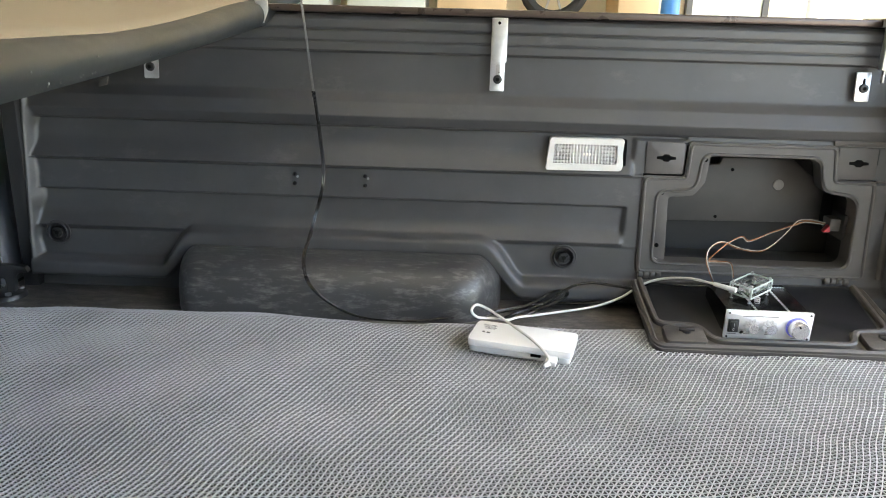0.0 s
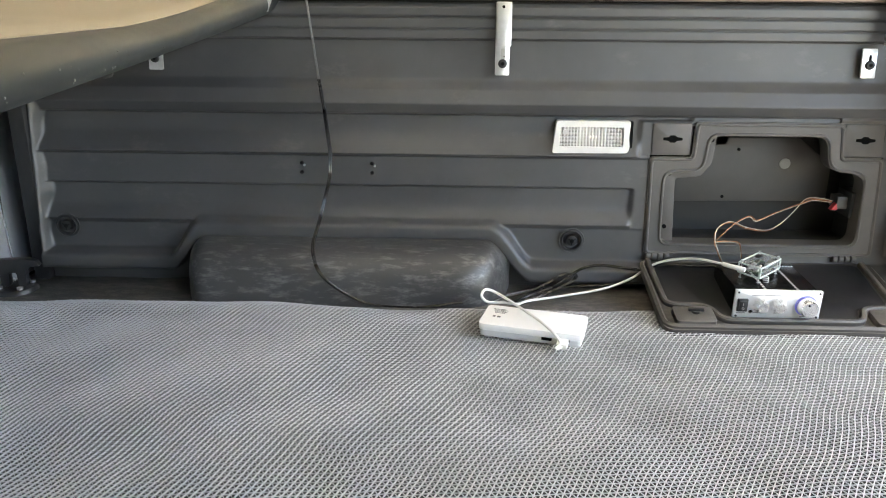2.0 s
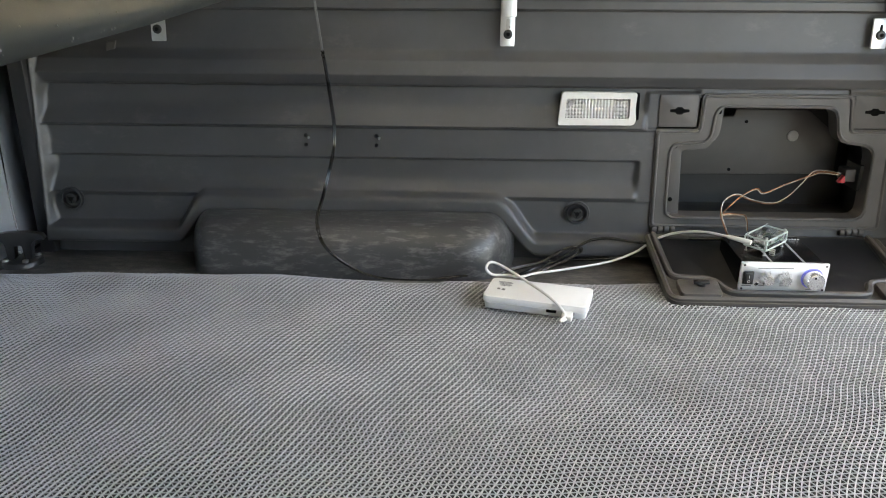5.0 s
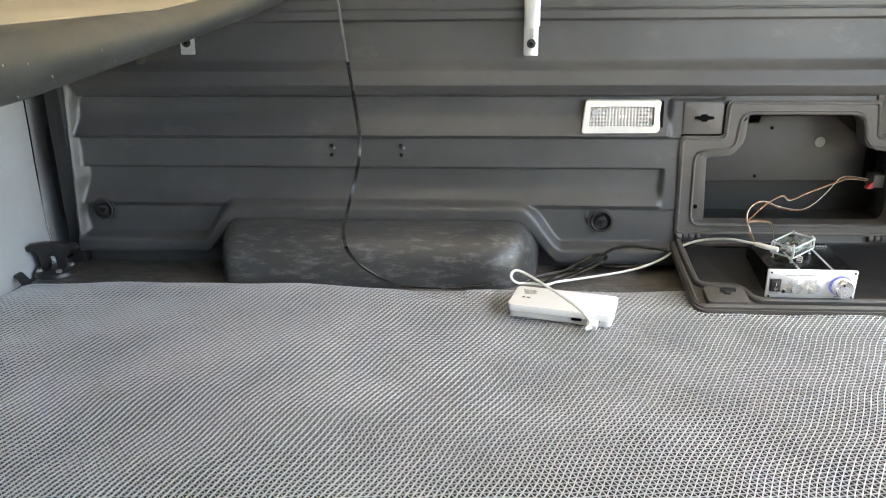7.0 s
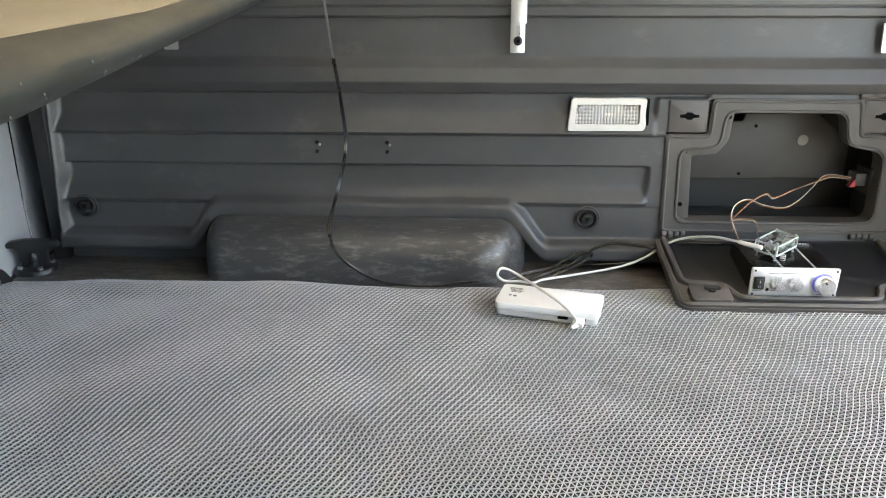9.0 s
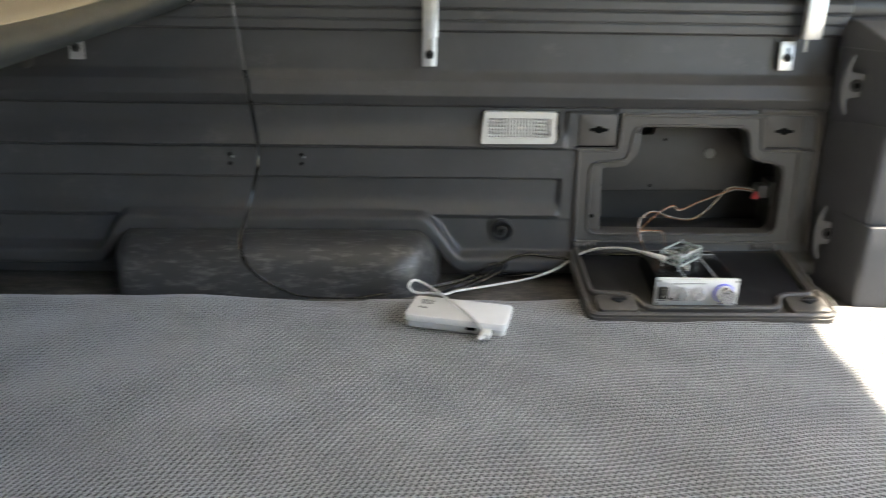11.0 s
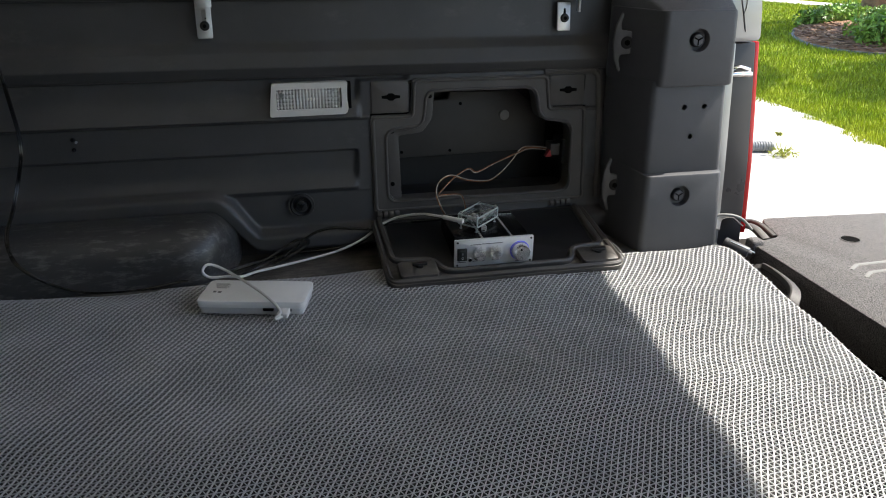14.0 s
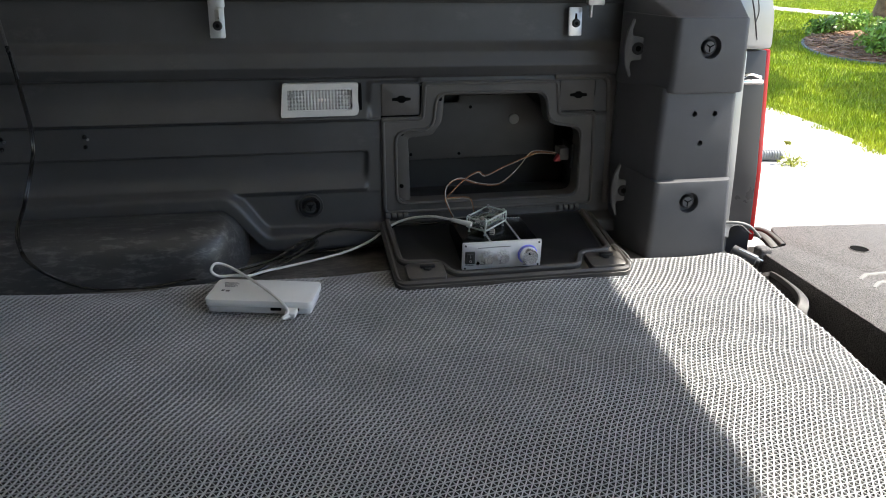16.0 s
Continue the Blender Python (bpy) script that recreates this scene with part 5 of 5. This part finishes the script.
tube(bm, [(-0.075, -0.080, -0.003), (-0.045, -0.050, -0.002), (0.000, -0.034, 0.010), (0.030, -0.027, 0.030), (0.050, -0.024, 0.041), (0.079, -0.023, 0.046), (0.12, -0.024, 0.042), (0.156, -0.026, 0.040), (0.178, -0.02, 0.048), (0.23, -0.03, 0.050), (0.285, -0.033, 0.052)], 0.0024, 8, 6)
part("lead", bm, M_BLACKCABLE, sc)

pl = thing("power_lead", "thin black lead lying on the bed floor", "cable")
bm = bmesh.new()
tube(bm, [(-0.165, -0.100, -0.0022), (-0.110, -0.066, -0.0022), (-0.050, -0.030, -0.002), (0.000, -0.010, 0.000), (0.040, -0.014, 0.003), (0.070, -0.018, 0.006), (0.120, -0.018, 0.012), (0.150, -0.014, 0.032)], 0.0024, 8, 6)
part("lead", bm, M_BLACKCABLE, pl)

sw_ = thing("speaker_wire", "clear-jacketed copper and silver speaker wires", "wire")
main_a = [(0.487, 0.050, 0.147), (0.455, 0.040, 0.154), (0.431, 0.030, 0.154), (0.411, 0.020, 0.136), (0.382, 0.000, 0.118), (0.356, -0.010, 0.109), (0.315, -0.030, 0.119), (0.281, -0.045, 0.133), (0.258, -0.058, 0.126), (0.251, -0.068, 0.110), (0.257, -0.078, 0.089), (0.268, -0.070, 0.070), (0.278, -0.040, 0.060)]
main_b = [(0.487, 0.052, 0.145), (0.448, 0.036, 0.152), (0.425, 0.026, 0.148), (0.405, 0.020, 0.143), (0.370, 0.000, 0.137), (0.334, -0.020, 0.129), (0.317, -0.030, 0.139), (0.292, -0.040, 0.130), (0.266, -0.058, 0.115), (0.255, -0.066, 0.106), (0.272, -0.060, 0.104), (0.296, -0.045, 0.098), (0.305, -0.038, 0.088), (0.312, -0.030, 0.066)]
for pts, m1, m2 in ((main_a, M_COPPER, M_SILVERWIRE), (main_b, M_SILVERWIRE, M_COPPER)):
    for s, m in ((-0.0009, m1), (0.0009, m2)):
        bm = bmesh.new()
        tube(bm, [Vector(p) + Vector((s * 0.6, 0, s)) for p in pts], 0.00085, 6, 7)
        part("strand", bm, m, sw_)

# ---------------- clamp brackets on the liner ----------------
def bracket(x0, x1, z0, z1, off, label):
    b = thing("clamp_bracket", label, "bracket", "cover clamp brackets")
    bm = bmesh.new()
    b2 = bmesh.new()
    prism(b2, rounded([(x0, z0), (x1, z0), (x1, z1), (x0, z1)], 0.002, 3), -off - 0.0035, -off, 0.0006)
    merge(bm, lean(b2))
    part("strip", bm, M_ALU, b, "brushed aluminium strip")
    return b


def bracket_bolt(b, x, z, off, slot=0.0):
    y = wall_y(z) - off - 0.0035
    if slot:
        bm = bmesh.new()
        prism(bm, rounded([(x - 0.0032, z), (x + 0.0032, z), (x + 0.0032, z + slot), (x - 0.0032, z + slot)], 0.002, 3), -off - 0.0042, -off - 0.0036)
        part("slot", lean(bm), M_STEEL, b)
    bm = bmesh.new()
    cyl(bm, (x, y, z), (x, y - 0.0045, z), 0.0078, 0.0068, 20, 0.0012)
    part("bolt_head", bm, M_DARK, b)
    bm = bmesh.new()
    cyl(bm, (x, y - 0.004, z), (x, y - 0.0052, z), 0.0032, n=6)
    part("bolt_socket", bm, M_HOLE, b)


b = bracket(-0.111, -0.0875, 0.360, 0.476, 0.024, "long aluminium strip clamp bolted to the liner")
bracket_bolt(b, -0.0985, 0.379, 0.024, 0.024)
bm = bmesh.new()
cyl(bm, (-0.099, wall_y(0.468) - 0.0310, 0.468), (-0.099, wall_y(0.468) - 0.0325, 0.468), 0.0025, n=10)
part("rivet", bm, M_HOLE, b)
bm = bmesh.new()
b2 = bmesh.new()
prism(b2, rounded([(-0.1088, 0.4065), (-0.0855, 0.4065), (-0.0855, 0.476), (-0.1088, 0.476)], 0.001, 3), -0.0315, -0.0277, 0.0006)
merge(bm, lean(b2))
part("upper_strip", bm, M_ALU, b, "brushed aluminium upper strip")
b = bracket(0.489, 0.513, 0.360, 0.407, 0.012, "short aluminium keyhole bracket bolted to liner")
bracket_bolt(b, 0.502, 0.381, 0.012)
bm = bmesh.new()
prism(bm, [(0.4995, 0.386), (0.5045, 0.386), (0.5035, 0.397), (0.5005, 0.397)], -0.0164, -0.0156)
part("keyhole", lean(bm), M_HOLE, b)
b = bracket(-0.688, -0.664, 0.364, 0.44, 0.024, "aluminium strip clamp partly under the cover")
bracket_bolt(b, -0.677, 0.383, 0.024)
cl = thing("screw_clamp", "bright aluminium screw clamp gripping the rail", "clamp")
bm = bmesh.new()
box(bm, (0.512, 0.008, 0.412), (0.542, 0.022, 0.485), 0.002)
box(bm, (0.512, 0.008, 0.478), (0.542, 0.10, 0.492), 0.002)
part("clamp_body", bm, M_ALU, cl)
bm = bmesh.new()
cyl(bm, (0.520, 0.015, 0.392), (0.520, 0.015, 0.415), 0.003, n=10)
part("clamp_screw", bm, M_STEEL, cl)
bm = bmesh.new()
prism(bm, [(-0.775, 0.346), (-0.760, 0.350), (-0.757, 0.363), (-0.773, 0.361)], -0.012, -0.006, 0.001)
solo("liner_clip", lean(bm), M_BACKPANEL, "small grey clip on the liner", "clip")

# metal rail of the cover along the top of the bed side
rail = thing("cover_rail", "dark brown metal cover rail along the bed side", "rail")
bm = bmesh.new()
box(bm, (-0.98, 0.030, 0.4775), (0.665, 0.078, 0.489), 0.003)
part("rail_bar", bm, M_RAIL, rail)
bm = bmesh.new()
box(bm, (0.665, 0.030, 0.4775), (0.785, 0.036, 0.512), 0.001)
box(bm, (0.665, 0.030, 0.506), (0.800, 0.080, 0.512), 0.001)
eb = part("end_bracket", bm, M_RAIL, rail)
for x in (0.690, 0.722):
    bm = bmesh.new()
    cyl(bm, (x, 0.0305, 0.494), (x, 0.0288, 0.494), 0.0055, n=14)
    part("bracket_hole", bm, M_HOLE, eb)

# ---------------- cover over the front of the bed ----------------
cov = thing("tonneau_cover", "tan-topped soft bed cover with dusty black edge", "truck cover")


def cover_edge(y):
    """x and z of the cover's rear edge, which sags between the bed sides."""
    return np.interp(y, [-1.5, -1.2, -1.01, -0.69, -0.3, 0.03, 0.06, 0.10], [-0.27, -0.285, -0.312, -0.385, -0.44, -0.474, -0.462, -0.430]), np.interp(y, [-1.5, -1.2, -1.01, -0.69, -0.3, 0.03, 0.06, 0.10], [0.4435, 0.4405, 0.4375, 0.433, 0.4405, 0.4530, 0.4645, 0.491])


def cover_thick(y):
    return 0.025 + 0.013 * float(step(-0.7, 0.05, y))


ys = np.linspace(-1.5, 0.10, 66)
sec = []
for k in range(9):
    q = math.pi / 2 - k * math.pi / 8
    sec.append((0.016 * math.cos(q) - 0.016, 0.5 + 0.5 * math.sin(q)))
bm = bmesh.new()
rws = []
for y in ys:
    ex, ez = cover_edge(y)
    th = cover_thick(y)
    rws.append([bm.verts.new((ex - 0.045, y, ez + th + 0.001))] + [bm.verts.new((ex + s, y, ez + h * th)) for s, h in sec] + [bm.verts.new((ex - 0.05, y, ez)), bm.verts.new((ex - 0.05, y, ez + th))])
for a0, c0 in zip(rws, rws[1:]):
    k = len(a0)
    for j in range(k):
        bm.faces.new((a0[j], a0[(j + 1) % k], c0[(j + 1) % k], c0[j]))
bm.faces.new(rws[0])
bm.faces.new(rws[-1][::-1])
edge_ob = part("edge_binding", bm, M_COVEREDGE, cov, "rolled black edge with white dust flecks")
bm = bmesh.new()
rws = []
us = [0.0, 0.01, 0.04, 0.1, 0.2, 0.35, 0.55, 0.75, 1.0]
for y in ys:
    ex, ez = cover_edge(y)
    th = cover_thick(y)
    row = []
    for u_ in us:
        x = (ex - 0.024 - 0.012 * step(-0.6, 0.0, y)) * (1 - u_) + (-1.02) * u_
        z = ez + th + 0.003 + (0.485 - ez - th) * u_ ** 0.8 * 0.9 - (0.002 if u_ == 0 else 0)
        row.append((x, y, z))
    rws.append([bm.verts.new(p) for p in row] + [bm.verts.new((p[0], p[1], p[2] - 0.006)) for p in row[::-1]])
for a0, c0 in zip(rws, rws[1:]):
    k = len(a0)
    for j in range(k):
        bm.faces.new((a0[j], a0[(j + 1) % k], c0[(j + 1) % k], c0[j]))
bm.faces.new(rws[0])
bm.faces.new(rws[-1][::-1])
part("cover_sheet", bm, M_COVERTOP, cov, "tan upper sheet")
bm = bmesh.new()
prism(bm, rounded([(-0.486, 0.502), (-0.464, 0.502), (-0.463, 0.478), (-0.471, 0.457)], 0.003), -0.030, -0.022, 0.001)
part("end_clip", bm, M_ALU, cov, "bright metal end clip")
bm = bmesh.new()
r3 = np.random.default_rng(12)
for _ in range(70):
    y = -1.1 + r3.random() * 0.95
    ex, ez = cover_edge(y)
    th = cover_thick(y)
    hgt = 0.003 + 0.013 * r3.random()
    q = math.asin(max(-1, min(1, (hgt - th / 2) / (th / 2))))
    sx = 0.016 * math.cos(q) - 0.016
    s = 0.00016 + 0.00034 * r3.random() ** 2
    b2 = bmesh.new()
    bmesh.ops.create_icosphere(b2, subdivisions=1, radius=s)
    merge(bm, b2, Matrix.Translation((ex + sx + 0.0001, y, ez + hgt)) @ Matrix.Diagonal((1, 1, 1.6, 1)))
tagged(part("dust_flecks", bm, M_SPECK, edge_ob), kind="stuff")

# ---------------- floor fittings at the front ----------------
ck = thing("tie_down_cleat", "black tie-down cleat standing on the bed floor", "cleat")
CM = Matrix.Translation((-0.932, -0.056, FZ)) @ Matrix.Rotation(radians(8), 4, "Z") @ Matrix.Diagonal((1.0, 1.0, 1.25, 1.0))
bm = bmesh.new()
cyl(bm, (0, 0, 0), (0, 0, 0.008), 0.036, 0.032, 24, 0.002)
bmesh.ops.transform(bm, matrix=CM, verts=bm.verts[:])
part("base", bm, M_DARK, ck)
bm = bmesh.new()
b2 = bmesh.new()
prism(b2, rounded([(-0.046, 0.036), (-0.040, 0.044), (-0.015, 0.047), (0.015, 0.047), (0.040, 0.044), (0.046, 0.036), (0.030, 0.036), (0.022, 0.030), (0.020, 0.008), (0.008, 0.008), (0.006, 0.028), (-0.006, 0.028), (-0.008, 0.008), (-0.020, 0.008), (-0.022, 0.030), (-0.030, 0.036)], 0.003, 3), -0.007, 0.007, 0.002)
merge(bm, b2, CM)
part("cleat_top", bm, M_DARK, ck)
for q in range(4):
    a0 = q * math.pi / 2 + 0.6
    bm = bmesh.new()
    b2 = bmesh.new()
    cyl(b2, (0.026 * math.cos(a0), 0.026 * math.sin(a0), 0.007), (0.026 * math.cos(a0), 0.026 * math.sin(a0), 0.011), 0.005, n=12)
    merge(bm, b2, CM)
    part("screw", bm, M_STEEL, ck)
tc = thing("thin_cord", "thin dark cord down the front panel", "cord")
bm = bmesh.new()
tube(bm, [(-0.960, -0.02, 0.48), (-0.958, -0.015, 0.33), (-0.956, -0.018, 0.25), (-0.953, -0.025, 0.15), (-0.942, -0.040, 0.07), (-0.930, -0.050, 0.012)], 0.0012, 6, 6)
part("cord", bm, M_BLACKCABLE, tc)
st_ = thing("tie_strap", "black webbing strap end beside the cleat", "strap")
bm = bmesh.new()
sweep(bm, spline([(-1.0, -0.085, 0.012), (-0.985, -0.098, 0.010), (-0.965, -0.112, 0.012), (-0.945, -0.128, 0.008), (-0.935, -0.138, 0.005)], 6), [(-0.008, -0.0012), (0.008, -0.0012), (0.008, 0.0012), (-0.008, 0.0012)])
part("webbing", bm, M_RUBBER, st_)

# ---------------- tailgate, lowered ----------------
gate = thing("tailgate", "lowered tailgate with textured grey-black inner panel", "tailgate")
TZ = -0.045
bm = bmesh.new()
go = rounded([(0.832, -1.42), (1.42, -1.42), (1.42, 0.062), (1.005, 0.097), (0.988, 0.060), (0.972, -0.010), (0.935, -0.020), (0.895, -0.027)], 0.012, 3)
slab(bm, [(x, -y) for x, y in go], TZ - 0.075, TZ, 0.006)
gp = part("inner_panel", bm, M_GATE, gate)
bm = bmesh.new()
cyl(bm, (1.098, -0.058, TZ - 0.004), (1.098, -0.058, TZ + 0.0008), 0.0175, n=28)
part("drain_hole", bm, M_HOLE, gp)
bm = bmesh.new()
sweep(bm, [Vector((1.098 + 0.0185 * math.cos(q * math.pi / 16), -0.058 + 0.0185 * math.sin(q * math.pi / 16), TZ)) for q in range(32)], circle(0.0016, 6), closed=True)
part("hole_rim", bm, M_GATE, gp)
# embossed ridges, coloured paler than the panel to paint the sun's glint
for y0 in (-0.175, -0.21):
    bm = bmesh.new()
    sweep(bm, spline([(1.16, y0 + 0.003, TZ), (1.03, y0, TZ), (1.010, y0 - 0.004, TZ), (0.990, y0 - 0.018, TZ - 0.001)], 5), [(-0.005, -0.001), (0.005, -0.001), (0.0025, 0.0018), (-0.0025, 0.0018)])
    part("embossed_glint_ridge", bm, M_PALESPOT, gp)
bm = bmesh.new()
sweep(bm, spline([(0.834, -0.130, TZ - 0.034), (0.844, -0.127, TZ - 0.014), (0.857, -0.134, TZ - 0.008), (0.856, -0.180, TZ - 0.008), (0.847, -0.222, TZ - 0.008), (0.836, -0.246, TZ - 0.011), (0.820, -0.263, TZ - 0.022), (0.808, -0.272, TZ - 0.046)], 6), [(-0.010, -0.004), (-0.008, -0.006), (0.008, -0.006), (0.010, -0.004), (0.010, 0.004), (0.008, 0.006), (-0.008, 0.006), (-0.010, 0.004)], Vector((0.5, 0.1, 0.85)).normalized())
part("grab_handle", bm, M_FRAME, gate, "dark grey plastic grab handle")
bm = bmesh.new()
cyl(bm, (0.835, -0.030, TZ + 0.006), (0.866, -0.066, TZ - 0.006), 0.0105, n=20, bevel=0.002)
cyl(bm, (0.866, -0.066, TZ - 0.006), (0.870, -0.070, TZ - 0.0075), 0.005, n=14)
part("hinge_barrel", bm, M_HOOK, gate)
bm = bmesh.new()
box(bm, (0.885, -0.050, TZ - 0.04), (0.912, -0.022, TZ + 0.010), 0.006, seg=3)
part("hinge_lug", bm, M_GATE, gate)
bm = bmesh.new()
sweep(bm, spline([(0.905, 0.050, TZ - 0.010), (0.928, 0.050, TZ + 0.004), (0.942, 0.030, TZ + 0.005), (0.946, -0.006, TZ - 0.008)], 6), [(-0.009, -0.004), (0.009, -0.004), (0.009, 0.003), (0.006, 0.005), (-0.006, 0.005), (-0.009, 0.003)])
part("latch_arm", bm, M_FRAME, gate)
bm = bmesh.new()
sweep(bm, spline([(0.920, 0.072, TZ - 0.012), (0.952, 0.076, TZ + 0.003), (0.968, 0.050, TZ + 0.003), (0.969, 0.000, TZ - 0.006)], 6), [(-0.006, -0.012), (0.006, -0.012), (0.006, 0.003), (0.004, 0.005), (-0.004, 0.005), (-0.006, 0.003)])
part("latch_housing", bm, M_FRAME, gate)
bm = bmesh.new()
sweep(bm, spline([(0.790, -0.055, 0.000), (0.820, -0.015, 0.006), (0.865, 0.012, -0.002), (0.895, 0.015, -0.022)], 6), [(-0.012, -0.001), (0.012, -0.001), (0.012, 0.001), (-0.012, 0.001)])
part("support_strap", bm, M_STEEL, gate, "flat steel support strap end")
bm = bmesh.new()
tube(bm, [(0.790, -0.112, -0.004), (0.81, -0.106, -0.014), (0.83, -0.102, -0.024), (0.850, -0.106, -0.034)], 0.0014, 8, 5)
part("support_cable", bm, M_STEEL, gate, "steel support cable end")
bm = bmesh.new()
tube(bm, [(0.80, 0.0, 0.002), (0.835, -0.015, 0.012), (0.87, -0.02, 0.004), (0.895, -0.025, -0.02)], 0.003, 10, 6)
part("rubber_boot", bm, M_PALESPOT, gate, "pale grey rubber boot")
bm = bmesh.new()
box(bm, (0.60, -1.50, -0.36), (1.12, 0.26, -0.15), 0.02)
solo("rear_bumper", bm, M_GAP, "black rear bumper under the tailgate", "bumper", kind="structure")

# ---------------- mesh mat ----------------
def mat_z(x, y):
    return 0.0020 * np.sin(x * 9 + y * 4) + 0.0017 * np.sin(x * 19 - y * 26 + 1) + 0.0006 * np.sin(x * 41 + y * 35) + 0.003 * np.exp(-((y + 0.13) / 0.03) ** 2) * np.sin(x * 8 + 0.5) * (x < -0.2)


def mat_far(x):
    return -0.112 - 0.012 * step(-0.1, 0.3, x) - 0.003 * step(0.3, 0.7, x) + 0.004 * np.sin(x * 7)


def mat_rear(y):
    return np.interp(y, [-1.46, -0.518, -0.33, -0.22, -0.179, -0.158, -0.143, -0.133], [0.565, 0.709, 0.741, 0.7575, 0.762, 0.7625, 0.758, 0.748])


# ribs run slantwise over the bed; zigzag webs join each rib to the next
MAT_TURN = radians(25)
PU, PV = 0.0068, 0.0087


def lay(u, v):
    x = -0.08 + u * math.cos(MAT_TURN) + v * math.sin(MAT_TURN)
    y = -0.76 - u * math.sin(MAT_TURN) + v * math.cos(MAT_TURN)
    wx = x + 0.30 * x * (y + 0.6) + 0.0016 * np.sin(y * 37 + x * 6) + 0.0030 * np.sin(y * 15 + x * 5 + 1.2) + 0.0004 * np.sin(y * 83 + x * 30)
    wy = y + 0.0014 * np.sin(x * 33 + y * 9 + 0.5) + 0.0004 * np.sin(x * 90 - y * 40)
    return wx, wy


def ribbons(cx, cy, wid, zoff, hgt):
    """Square-section strands: centre lines as arrays (strands, points)."""
    dx, dy = np.gradient(cx, axis=1), np.gradient(cy, axis=1)
    L = np.hypot(dx, dy)
    nx_, ny_ = -dy / L * wid / 2, dx / L * wid / 2
    z = mat_z(cx, cy) + zoff
    v = np.stack([np.stack([cx + nx_ * 0.5, cy + ny_ * 0.5, z - hgt], -1), np.stack([cx + nx_, cy + ny_, z], -1), np.stack([cx - nx_, cy - ny_, z], -1), np.stack([cx - nx_ * 0.5, cy - ny_ * 0.5, z - hgt], -1)], 2)
    s, p = cx.shape
    base = (np.arange(s)[:, None] * p + np.arange(p - 1)[None, :]) * 4
    f = []
    for k in range(3):
        f.append(np.stack([base + k, base + k + 1, base + 4 + k + 1, base + 4 + k], -1).reshape(-1, 4))
    return v.reshape(-1, 3), np.concatenate(f)


US = np.arange(-1.12, 1.12, PU)
VS = np.arange(-1.02, 1.02, PV / 2)
gu, gv = np.meshgrid(US, VS, indexing="ij")
v1, f1 = ribbons(*lay(gu, gv), 0.0014, 0.0, 0.0018)
zig = (np.arange(len(VS))[None, :] + np.arange(len(US) - 1)[:, None]) % 2
v2, f2 = ribbons(*lay(gu[:-1] + PU * zig, gv[:-1]), 0.00125, -0.00005, 0.0011)
V = np.concatenate([v1, v2])
F = np.concatenate([f1, f2 + len(v1)])
mid = V[F].mean(1)
F = F[(mid[:, 0] > -0.955) & (mid[:, 1] > -1.42) & (mid[:, 1] < mat_far(mid[:, 0])) & (mid[:, 0] < mat_rear(mid[:, 1]))]
used, F = np.unique(F, return_inverse=True)
F = F.reshape(-1, 4)
floor_mat = thing("floor_mat", "grey open-weave vinyl mesh mat on the bed floor", "mat")
weave = flat_mesh("weave", V[used].tolist(), F.tolist(), M_MAT)
weave.parent = floor_mat
tagged(weave, "ribs and zigzag webs of grey vinyl", kind="stuff")
bx = np.linspace(-0.955, 0.745, 200)
by = np.linspace(-0.134, -1.42, 160)
for ex_, ey_ in ((bx, mat_far(bx)), (mat_rear(by), by)):
    v3, f3 = ribbons(ex_[None, :], ey_[None, :], 0.0016, -0.0008, 0.0045)
    rim_ = flat_mesh("mat_edge", v3.tolist(), f3.tolist(), M_MAT)
    rim_.parent = floor_mat
